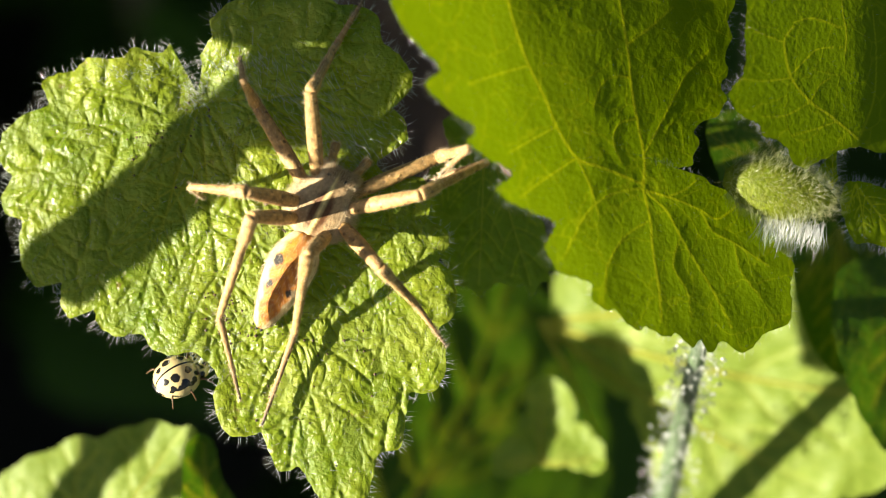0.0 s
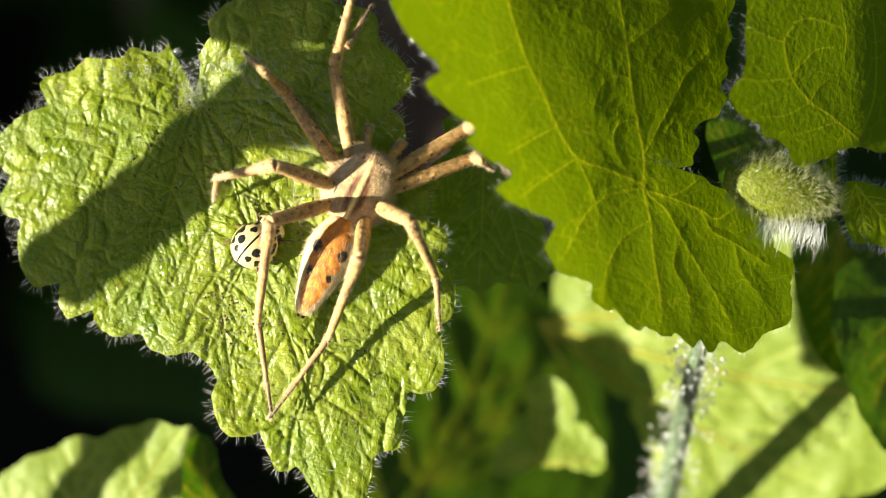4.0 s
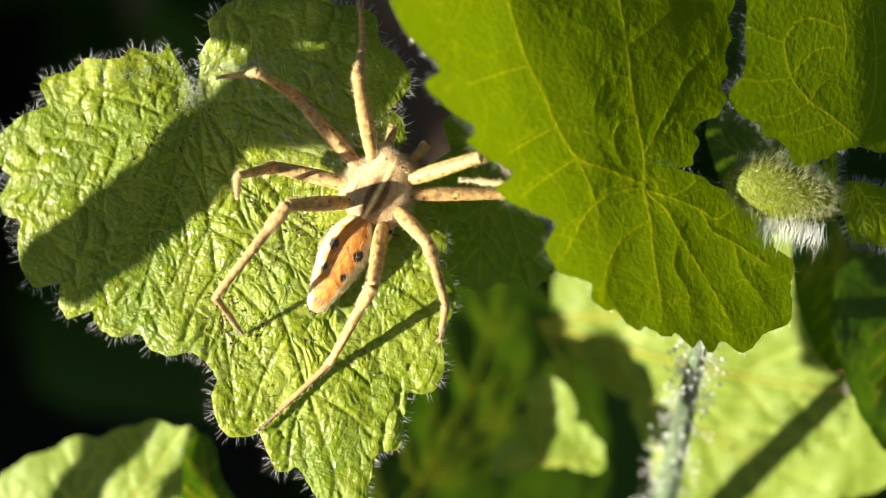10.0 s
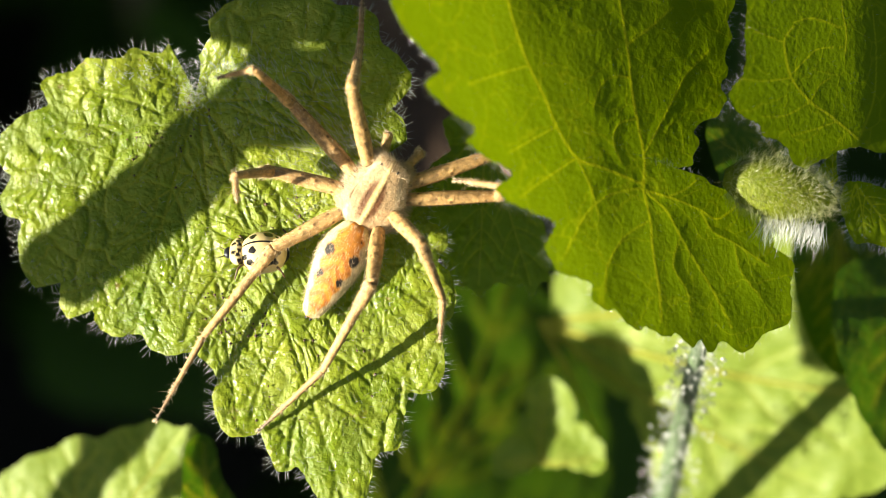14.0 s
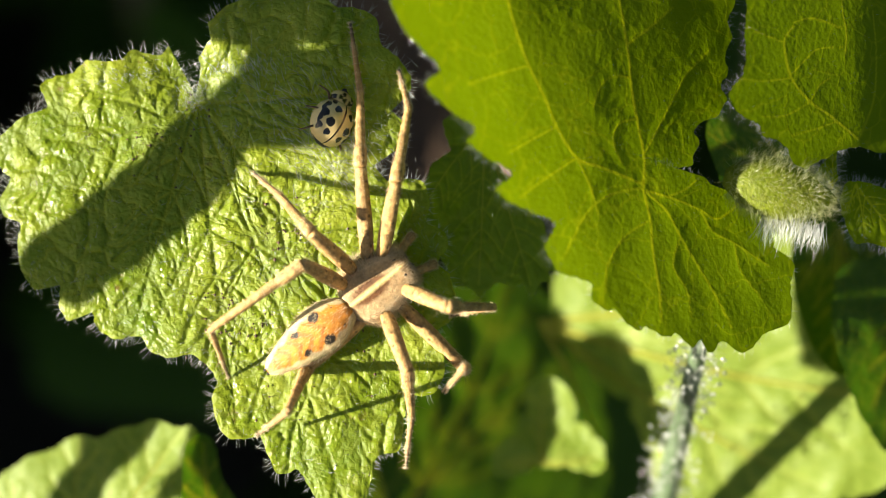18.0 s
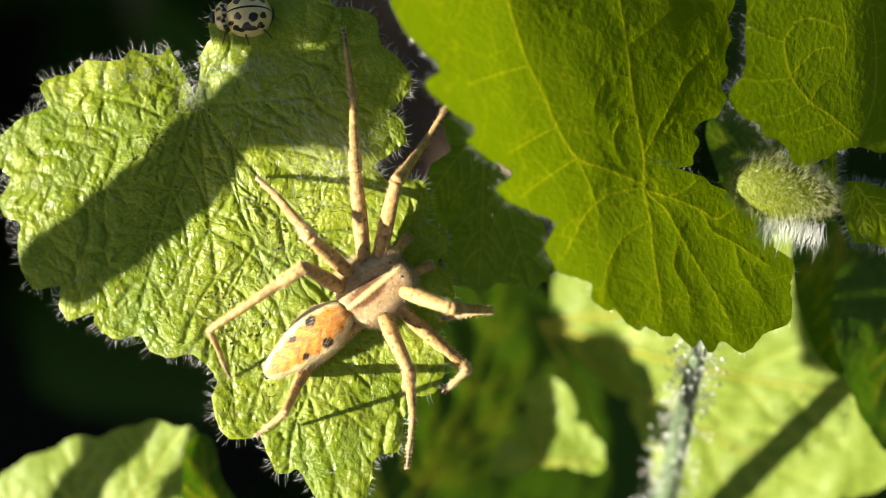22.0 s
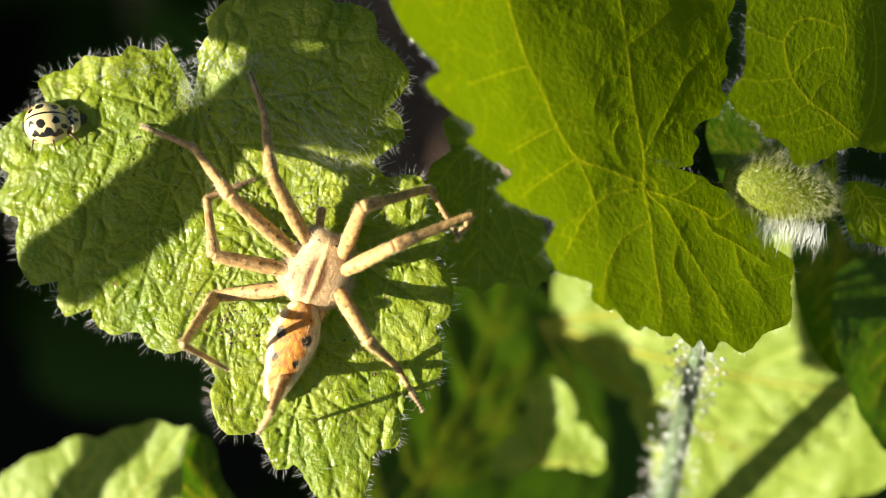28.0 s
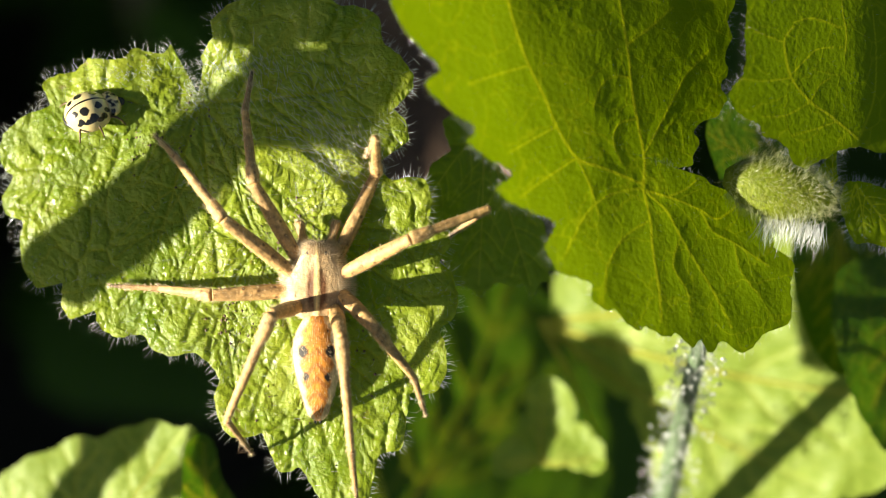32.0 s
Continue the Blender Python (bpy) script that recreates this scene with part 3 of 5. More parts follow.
FRONT_RIBS = [(1.0, [(13.8, 4.3), (13.9, 6.3), (13.4, 9.0), (13.0, 11.4), (12.9, 12.9), (12.6, 14.9), (12.3, 16.7), (11.8, 19.6)]),
              (0.55, [(14.0, 6.7), (15.0, 8.5), (16.2, 10.7), (17.1, 12.3), (18.8, 14.0)]),
              (0.5, [(13.0, 11.8), (11.9, 11.9), (10.9, 11.3), (10.3, 9.7)]),
              (0.45, [(12.7, 14.1), (14.4, 15.4), (16.1, 16.9)]),
              (0.45, [(13.4, 9.0), (12.1, 8.6), (11.7, 7.4), (12.3, 5.9)]),
              (0.8, [(13.7, 4.5), (11.1, 5.5), (9.1, 6.2), (7.7, 8.3), (6.9, 10.2), (5.8, 12.4), (5.0, 14.5), (4.4, 16.8), (4.1, 19.1)]),
              (0.5, [(9.1, 6.2), (10.0, 4.3), (10.6, 2.3)]),
              (0.4, [(7.7, 8.3), (5.9, 7.3), (4.4, 6.4)]),
              (0.4, [(5.8, 12.4), (4.0, 11.8), (1.7, 10.9)]),
              (0.4, [(9.1, 6.2), (6.7, 4.6), (5.1, 3.4)]),
              (0.9, [(13.8, 4.1), (14.3, 2.0), (14.4, 0.4), (14.6, -1.1), (14.9, -3.1), (15.0, -5.0)])]
FRONT_FOOT_RIBS = [(0.7, [(13.8, 4.1), (15.5, 2.6), (16.5, 0.8), (17.3, -0.5), (18.8, -2.9), (20.2, -5.5)]),
              (0.45, [(16.5, 0.8), (15.9, -1.1), (16.9, -2.9), (17.2, -4.7)]),
              (0.65, [(14.1, 4.0), (16.3, 3.4), (18.0, 2.7), (19.2, 2.1), (20.5, 2.9), (21.2, 3.6)]),
              (0.5, [(18.0, 2.7), (18.9, 1.2), (20.5, 0.4), (23.0, -1.2)]),
              (0.4, [(20.5, 0.4), (20.9, -1.5), (22.5, -3.5)]),
              (0.4, [(15.5, 3.6), (16.8, 4.1), (17.8, 4.9)]),
              (0.5, [(13.7, 4.2), (11.4, 3.7), (9.8, 2.5), (8.8, 0.8), (8.0, -0.7)]),
              (0.4, [(14.3, 2.0), (12.4, 0.8), (11.2, -1.1), (11.0, -3.0)])]

front_leaf = leaf(
    "front_leaf", None, (11.3, 7.1), front_sheet, (13.3, 5.1), [],
    LEAF_FRONT, "large green toothed leaf with yellow veins, sunlit along one edge", lobes=(FRONT_EDGE, FRONT_FOOT, FRONT_HEAD), ribs=FRONT_RIBS + FRONT_FOOT_RIBS, rings=120, rounding=0.22,
    pucker=0.055, cell=2.6, vein=0, sink=0.6, fringe=700, fringe_len=0.6, fuzz=900, fuzz_len=0.5, hair_thick=0.006, seed=7, rib_width=0.11)

SIDE_EDGE = [(20.5, 18.5), (20.7, 16.2), (20.5, 14.7), (20.7, 13.1), (20.4, 11.8), (19.8, 11.2), (19.3, 10.5), (19.7, 9.8), (20.3, 9.1), (21.2, 8.7), (21.8, 8.4), (21.9, 7.7), (22.9, 7.6), (23.7, 7.0),
              (24.2, 5.9), (25.1, 5.5), (26.2, 6.1), (27.5, 6.8), (29.3, 7.3), (31.0, 6.6), (34.2, 8.8), (36.1, 15.2), (32.1, 23.1), (23.9, 21.8)]
SIDE_RIBS = [(1.0, [(29.2, 7.7), (27.0, 9.3), (25.5, 10.2), (24.1, 11.7), (23.6, 13.3), (23.5, 14.4), (24.2, 15.4)]),
              (0.5, [(25.5, 10.2), (26.2, 11.4), (27.0, 11.9)]),
              (0.5, [(24.1, 12.1), (25.3, 13.3), (26.1, 13.9), (27.9, 14.1)]),
              (0.6, [(28.1, 13.5), (28.2, 15.1), (27.9, 16.6), (27.8, 19.0)]),
              (0.4, [(24.2, 15.6), (25.7, 16.0), (27.9, 15.4)]),
              (0.4, [(24.1, 11.8), (21.9, 11.5), (20.2, 11.6)]),
              (0.4, [(25.5, 10.2), (23.6, 9.2), (21.9, 9.1)]),
              (0.4, [(27.5, 8.9), (25.8, 8.3), (24.0, 7.8)]),
              (0.5, [(29.2, 7.7), (30.3, 10.4), (30.5, 13.6), (30.2, 16.7)]),
              (0.4, [(23.5, 14.2), (21.9, 14.7), (20.8, 15.1)])]

side_leaf = leaf(
    "side_leaf", None, (27.4, 13.6), lambda u, v: 4.6 - 0.60 * (u - 24) + 0.06 * np.maximum(0, u - 28.5) ** 2 + 0.05 * (v - 12), (28.3, 7.2), [],
    LEAF_FRONT, "green toothed leaf with a net of pale veins", lobes=(SIDE_EDGE,), ribs=SIDE_RIBS, rings=80, pucker=0.035, cell=2.2, vein=0, sink=0.6,
    fringe=320, fringe_len=0.7, fuzz=350, fuzz_len=0.5, hair_thick=0.006, seed=12, rib_width=0.09)

SHADE_EDGE = [(-0.0, 9.4), (1.1, 10.0), (2.1, 9.3), (4.0, 6.2), (6.4, 3.3), (7.5, 1.7), (7.9, -0.4), (8.8, -1.6), (7.7, -1.6), (7.9, -2.4), (7.1, -2.4), (6.5, -3.5), (5.8, -2.5), (5.0, -2.8),
              (4.0, -2.4), (3.2, -3.0), (2.6, -3.6), (1.9, -2.8), (0.7, -2.6), (0.2, -1.2), (-1.0, 0.5), (-1.8, 2.5), (-1.4, 4.5), (-0.8, 6.2), (0.6, 7.1), (0.1, 8.2)]

shade_leaf = leaf(
    "shade_leaf", None, (3.0, 2.0), lambda u, v: -5.0 - 0.22 * (u - 2), (3.0, 9.0), [(6.4, -2.6), (2.6, -2.6), (8.0, 2.0), (-2.0, 2.0)],
    LEAF_BACK, "dark green toothed leaf in the shade behind", lobes=(SHADE_EDGE,), rounding=0.08, rings=60, twigs=5, pucker=0.3, cell=1.8, seed=21, rib_width=0.08, fringe=150, fringe_len=0.4, vein=0.04)

back_leaf = leaf(
    "broad_back_leaf",
    [(9.4, -1.9), (19.1, 0), (29.5, 0.5), (38, -2.6), (38, -14.2), (35, -18.8), (31.7, -19.7), (27.8, -21), (20.8, -22.8), (18, -22), (17.3, -16.5),
     (15.3, -12.4), (11.9, -9.7), (9.4, -6)],
    (20.0, -10.0), lambda u, v: -26.0 + 0.35 * (u - 20) + 0.05 * (v + 10) - 0.006 * (v + 10) ** 2, (8.0, -6.0), [(40.0, -12.0), (30.0, -19.0), (30.0, -2.0), (14.0, -19.0)],
    LEAF_BACK, "broad bright green leaf lower in the plant", bulge=0.1, steps=12, rings=40, twigs=5, pucker=0.3, cell=3.0, seed=31, rib_width=0.4, vein=0.25)

# faces away from the sun; its shade is also in the dark green
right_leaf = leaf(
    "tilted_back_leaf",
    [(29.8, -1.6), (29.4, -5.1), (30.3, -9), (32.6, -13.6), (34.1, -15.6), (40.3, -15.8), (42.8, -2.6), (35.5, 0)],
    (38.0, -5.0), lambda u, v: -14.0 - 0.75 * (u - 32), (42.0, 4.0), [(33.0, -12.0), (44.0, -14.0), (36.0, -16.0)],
    LEAF_SHADED, "tilted leaf with a thin pale edge, painted as shaded", bulge=0.06, steps=12, rings=40, twigs=4, pucker=0.4, cell=3.0, seed=33, rib_width=0.3)

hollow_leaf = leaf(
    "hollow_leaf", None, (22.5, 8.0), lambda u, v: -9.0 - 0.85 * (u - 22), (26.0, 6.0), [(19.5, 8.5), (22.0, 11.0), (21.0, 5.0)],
    LEAF_SHADED, "leaf in the shade of the hollow behind the bud, painted darker for it", lobes=([(19.6, 10.5), (21.5, 11.8), (25.0, 11.5), (27.5, 8.0), (27.0, 4.0), (23.5, 2.8), (21.0, 3.6), (20.0, 6.2), (19.2, 8.2)],),
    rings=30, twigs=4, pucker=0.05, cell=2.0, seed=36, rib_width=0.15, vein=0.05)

# added leaf in shaded green that keeps the gap behind the bud dark
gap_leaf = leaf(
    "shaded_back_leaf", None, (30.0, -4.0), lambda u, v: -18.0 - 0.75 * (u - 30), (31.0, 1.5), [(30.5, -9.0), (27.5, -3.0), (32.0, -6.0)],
    LEAF_SHADED, "leaf added behind the bud, turned from the light and painted as shaded", lobes=([(27.0, 1.5), (30.0, 2.5), (33.5, 1.0), (34.0, -6.0), (32.5, -9.5), (30.5, -10.0), (28.5, -7.5), (27.2, -4.0), (26.6, -1.0)],),
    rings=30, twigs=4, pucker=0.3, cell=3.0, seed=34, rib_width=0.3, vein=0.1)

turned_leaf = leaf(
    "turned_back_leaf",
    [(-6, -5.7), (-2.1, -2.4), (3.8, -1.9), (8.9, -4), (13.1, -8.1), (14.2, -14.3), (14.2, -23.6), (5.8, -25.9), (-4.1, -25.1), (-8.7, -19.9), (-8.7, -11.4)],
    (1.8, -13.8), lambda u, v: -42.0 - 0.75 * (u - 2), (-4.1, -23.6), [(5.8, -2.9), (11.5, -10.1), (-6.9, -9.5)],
    LEAF_SHADED, "leaf turned away from the sun low in the plant, painted as shaded", bulge=0.08, steps=12, rings=40, twigs=4, pucker=0.4, cell=3.5, seed=39, rib_width=0.3, vein=0.2)

middle_leaf = leaf(
    "low_middle_leaf",
    [(6.5, -11.8), (7.3, -10.5), (9.1, -10.5), (10.3, -11.8), (10.4, -13.8), (12.1, -15), (12.9, -16.6), (12.6, -17.8), (9.8, -17.3), (7.3, -17.3), (4.6,
     -18.4), (4, -17.2), (6, -14.9), (6.9, -13.1)],
    (8.2, -15.4), lambda u, v: -25.0 + 0.35 * (u - 8), (8.0, -17.2), [(8.2, -10.9), (12.3, -16.7), (5.1, -17.4)],
    LEAF_BACK, "small sunlit leaf with wavy lobes low in the plant", bulge=0.14, steps=12, rings=30, twigs=3, pucker=0.3, vein=0.15, cell=2.6, seed=35, rib_width=0.3)

LOW_EDGE = [(-34.7, -17.6), (-33.1, -16.8), (-32.5, -16.1), (-30.7, -15.8), (-29.7, -15.1), (-28.9, -14.6), (-27.7, -14.4), (-26.7, -14.7), (-25.2, -13.8), (-23.5, -13.6), (-22.5, -13.0), (-21.3, -13.2), (-20.3, -13.7), (-19.3, -13.3), (-18.6, -14.0), (-18.1, -14.9), (-18.4, -16.7), (-19.1, -19.3), (-23.1, -22.5), (-31.9, -24.6), (-37.5, -21.7)]

low_leaf = leaf(
    "low_left_leaf", None,
    (-26.0, -20.0), lambda u, v: -16.0 + 0.35 * (u + 26) - 0.01 * (v + 20) ** 2, (-28.0, -27.0), [(-20.0, -14.0), (-28.0, -14.5), (-36.0, -18.0)],
    LEAF_BACK, "green leaf with a soft scalloped edge below the resting leaf", lobes=(LOW_EDGE,), rounding=0.2, rings=40, twigs=4, pucker=0.2, vein=0.1, cell=2.6, seed=37, rib_width=0.3)

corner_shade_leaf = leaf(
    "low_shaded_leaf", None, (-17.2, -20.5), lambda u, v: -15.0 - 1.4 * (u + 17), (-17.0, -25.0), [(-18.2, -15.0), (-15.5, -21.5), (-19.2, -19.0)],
    LEAF_SHADED, "leaf turned from the sun below the resting leaf, painted as shaded",
    # the lower right lobe is added out of view to shade low_middle_leaf
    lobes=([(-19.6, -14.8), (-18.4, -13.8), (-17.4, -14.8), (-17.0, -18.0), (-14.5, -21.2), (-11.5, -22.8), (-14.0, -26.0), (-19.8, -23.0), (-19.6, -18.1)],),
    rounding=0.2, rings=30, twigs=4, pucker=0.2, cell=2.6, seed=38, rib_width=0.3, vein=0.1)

stem("hairy_stem", [(19.4, -3.0, -1.0), (18.9, -8.0, -9.0), (18.4, -13.0, -15.0), (17.6, -20.0, -22.0), (16.4, -30.0, -32.5), (14.0, -50.0, -60.0), (10.0, -110.0, -260.0)], 0.5, 1.4, STEM,
     "green leaf stalk covered in long silvery hairs", hair=1100, hair_len=1.7, seed=41, beads=600)
stem("leaf_stalk", [(-17.4, 10.6, -2.2), (-17.0, 10.8, -6.0), (-14.0, 7.0, -14.0), (-12.0, -2.0, -40.0), (-10.0, -60.0, -260.0)], 0.55, 1.2, STEM,
     "hairy green stalk of the resting leaf", hair=300, hair_len=0.9, seed=43)
stem("old_stem", [(-49.0, 62.0, -205.0), (-46.0, 34.0, -215.0), (-22.0, -14.0, -225.0), (-8.0, -60.0, -240.0)], 2.6, 2.8, DRY_STEM, "brown dry plant stem in the shade", seed=45)


def bud():
    """The young folded leaf with its silvery beard."""
    n, sides = 16, 18
    verts, faces = [], []
    for i in range(n):
        s = i / (n - 1)
        rr = 1.9 * math.sin(math.pi * min(1, s * 0.93 + 0.05)) ** 0.8 * (1 - 0.25 * s)
        for k in range(sides):
            t = 2 * math.pi * k / sides
            ridge = 1 + 0.07 * math.cos(5 * t + 3 * s) + 0.04 * math.sin(9 * t + 9 * s)
            verts.append(np.array([s * 8.0, rr * ridge * math.cos(t) * (1.25), rr * ridge * math.sin(t) * 0.8]) * MM)
    for i in range(n - 1):
        for k in range(sides):
            j = (k + 1) % sides
            faces.append((i * sides + k, i * sides + j, (i + 1) * sides + j, (i + 1) * sides + k))
    faces += [tuple(range(sides))[::-1], tuple((n - 1) * sides + k for k in range(sides))]
    m = PLAN @ pose(19.6 * MM, 5.0 * MM, 2.5 * MM, 0, -4, -12)
    ob = thing("leaf_bud", mesh_of("leaf_bud", verts, faces, [LEAF_BUD]), m, "pale green young leaf bud with long hairs", "bud", "leaves of the plant")
    rng = np.random.default_rng(5)
    pick = rng.integers(sides, len(verts) - sides, 2600)
    mixer, other = rng.random((len(pick), 1)), rng.random((len(pick), 1))
    ring = np.array(verts)
    roots = (ring[pick] * mixer + ring[np.minimum(pick + sides, len(ring) - 1)] * (1 - mixer)) * other + ring[np.minimum(pick + 1, len(ring) - 1)] * (1 - other)
    ways = roots.copy()
    ways[:, 0] = rng.normal(0.0006, 0.0006, len(pick))
    part("bud_down", hairs_mesh("bud_down", roots, ways + rng.normal(0, 0.0004, ways.shape), rng.uniform(0.6, 1.7, len(pick)) * MM, 0.007 * MM, BUD_HAIR), ob,
         label="long pale hairs on the bud", kind="stuff")
    count = 330
    s = rng.random(count)
    roots = np.column_stack([3.2 + 4.4 * s, -2.0 + rng.normal(0, 0.25, count), rng.normal(-0.4, 0.5, count)]) * MM
    ways = np.column_stack([rng.normal(-0.1, 0.25, count), -np.ones(count), rng.normal(0.1, 0.3, count)])
    part("beard", hairs_mesh("beard", roots, ways, rng.uniform(0.9, 2.6, count) * MM, 0.015 * MM, HAIR), ob, label="dense silvery white beard of hairs under the bud", kind="stuff")


bud()

corner_leaf = leaf(
    "small_side_leaf", None, (30.2, 2.4), lambda u, v: -0.5 - 0.3 * (u - 30) + 0.2 * (v - 3), (29.2, 4.6), [(30.0, 0.8), (33.0, 1.0), (28.6, 2.6)],
    LEAF_FRONT, "small crumpled hairy green leaf beside the bud", lobes=([(28.2, 4.2), (28.6, 4.9), (29.9, 4.8), (32.0, 4.1), (33.8, 0.4), (31.7, 0.0), (30.6, 0.4), (29.2, 0.3), (28.7, 1.4), (28.0, 3.2)],), rings=40, twigs=4, pucker=0.15, cell=1.6, seed=51, rib_width=0.07,
    fringe=320, fringe_len=0.8, fuzz=120, fuzz_len=0.5, hair_thick=0.006, vein=0)

young_leaf = leaf(
    "young_leaf", None, (27.0, 5.1), lambda u, v: 1.0 + 0.25 * (v - 5) - 0.2 * np.abs(u - 27.2), (27.4, 3.8), [(27.3, 7.0)],
    LEAF_FRONT, "small pointed hairy young leaf above the bud", lobes=([(26.0, 3.9), (26.1, 5.0), (26.8, 6.2), (27.7, 7.4), (27.7, 6.0), (27.8, 4.8), (27.2, 3.9)],), rings=30, twigs=4, pucker=0.1, cell=1.0, seed=53, rib_width=0.07,
    fringe=260, fringe_len=0.9, fuzz=120, fuzz_len=0.7, hair_thick=0.006, vein=0)

# unseen leaves added between the sun and the plant, shaped to cast its shadows
SHIFT = SUN_WAY / SUN_WAY.z


def shading_leaf(outline, floor, w1, seed):
    """An unseen leaf added at height w1, up the sun's way from the given stretch of the plant, to shade it."""
    pts = [(u + SHIFT.x * (w1 - float(floor(u, v))), v + SHIFT.y * (w1 - float(floor(u, v)))) for u, v in outline]
    heart = tuple(np.mean(pts, axis=0))
    leaf("caster_leaf", pts, heart, lambda u, v: np.full(np.shape(u), float(w1)), pts[0], [heart], LEAF_SHADED, "unseen leaf added between the sun and the plant to cast a shadow", bulge=0.04, steps=8, rings=16,
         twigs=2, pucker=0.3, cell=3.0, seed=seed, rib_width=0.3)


shading_leaf([(-31.6, -2.4), (-29.5, -3.2), (-26.5, -4.2), (-21.1, 0), (-16, 4.4), (-14.3, 7.1), (-10.5, 7.1), (-7.6, 4.1), (-5.0, 6.0), (-5.4, 8.2), (-4.9, 9.8), (-4.2, 10.8),
              (-3.0, 12.2), (-1.8, 12.9), (-2.0, 14.9), (-7.3, 14.8), (-9.2, 14), (-10.4, 14), (-11.3, 14.9), (-14.2, 14.3), (-15, 12.5), (-17.7, 10.7), (-21.9, 6.5), (-27.3,
              2.3), (-30.7, 0)],
             lambda u, v: perch(u, v) + 0.15, 26.0, 61)
shading_leaf([(-17.3, 15.3), (-14.6, 14.3), (-11.3, 14.9), (-10.4, 14.4), (-9.4, 14.3), (-7.3, 14.8), (-2.5, 15), (-4.1, 19.9), (-16.3, 20.2)],
             lambda u, v: perch(u, v) + 0.15, 26.0, 63)
shading_leaf([(3.6, -2.8), (7.8, -2.8), (10.3, -6), (8.2, -8.8), (3.6, -11.7)],
             lambda u, v: -26.0 + 0.35 * (u - 20), 0.0, 65)
shading_leaf([(28.2, -2.5), (29.0, -3.5), (30.6, -7.1), (30.4, -9.8), (28.7, -9)],
             lambda u, v: -26.0 + 0.35 * (u - 20), 12.0, 67)
shading_leaf([(-25.6, -12.8), (-22.9, -13.2), (-24.7, -16.5), (-26.6, -19.6), (-31.4, -20), (-28.6, -16.1)],
             lambda u, v: -16.0 + 0.35 * (u + 26), 12.0, 69)
shading_leaf([(-19.8, -13.1), (-18, -13.3), (-17.5, -15.4), (-18.9, -18.4), (-22.5, -19.4), (-20.9, -16.4)],
             lambda u, v: -16.0 + 0.35 * (u + 26), 12.0, 70)


def crumbs():
    """Grains of dirt caught in the folds of the resting leaf."""
    rng = np.random.default_rng(9)
    verts, faces = [], []
    for cu, cv, su, sv, count in ((-15.4, -5.2, 1.8, 1.0, 70), (-10.6, 1.4, 1.2, 1.2, 40), (-9.0, -8.0, 3.0, 3.0, 40), (-21.5, 7.0, 2.5, 1.0, 30), (-17.8, 9.8, 0.6, 1.4, 25)):
        for _ in range(count):
            u, v = rng.normal(cu, su), rng.normal(cv, sv)
            w, r, k = float(perch(u, v)) + 0.14, rng.uniform(0.04, 0.13), len(verts)
            for d in ((1, 0, 0), (-1, 0, 0), (0, 1, 0), (0, -1, 0), (0, 0, 1), (0, 0, -1)):
                verts.append(tuple((np.array([u, v, w]) + np.array(d) * r * rng.uniform(0.5, 1.5, 3)) * MM))
            faces += [(k, k + 2, k + 4), (k + 2, k + 1, k + 4), (k + 1, k + 3, k + 4), (k + 3, k, k + 4), (k + 2, k, k + 5), (k + 1, k + 2, k + 5), (k + 3, k + 1, k + 5), (k, k + 3, k + 5)]
    thing("dirt_grains", mesh_of("dirt_grains", verts, faces, [LITTER], smooth=False), PLAN, "small brown grains of dirt on the leaf", "dirt", kind="stuff")


crumbs()

# withered leaf on the ground side, seen through the gaps
leaf("withered_leaf", [(-14.0, 44.0), (8.0, 46.0), (15.0, 26.0), (9.0, 8.0), (-4.0, 7.0), (-14.0, 18.0)], (-1.0, 26.0), lambda u, v: -195.0 + 0.3 * u, (-14.0, 44.0), [(8.0, 9.0)], LITTER,
     "curled brown withered leaf low among the stems", bulge=0.12, steps=8, rings=20, twigs=3, pucker=1.5, cell=4.0, seed=71)


# ---- the animals ----
def loft(rings, sides, power=2.0):
    """Rings of (x, half width, half height, z) into vertices and faces, closed at both ends."""
    verts, faces = [], []
    for x, a, b, z in rings:
        for k in range(sides):
            t = 2 * math.pi * k / sides
            c, s = math.cos(t), math.sin(t)
            verts.append((x, a * math.copysign(abs(c) ** (2 / power), c), z + b * math.copysign(abs(s) ** (2 / power), s)))
    n = len(rings)
    for i in range(n - 1):
        for k in range(sides):
            j = (k + 1) % sides
            faces.append((i * sides + k, i * sides + j, (i + 1) * sides + j, (i + 1) * sides + k))
    faces += [tuple(range(sides))[::-1], tuple((n - 1) * sides + k for k in range(sides))]
    return np.array(verts), faces


def spread_rings(keys, n):
    """Smooth rings through a few key rings."""
    return [tuple(p) for p in glide(keys, n)]


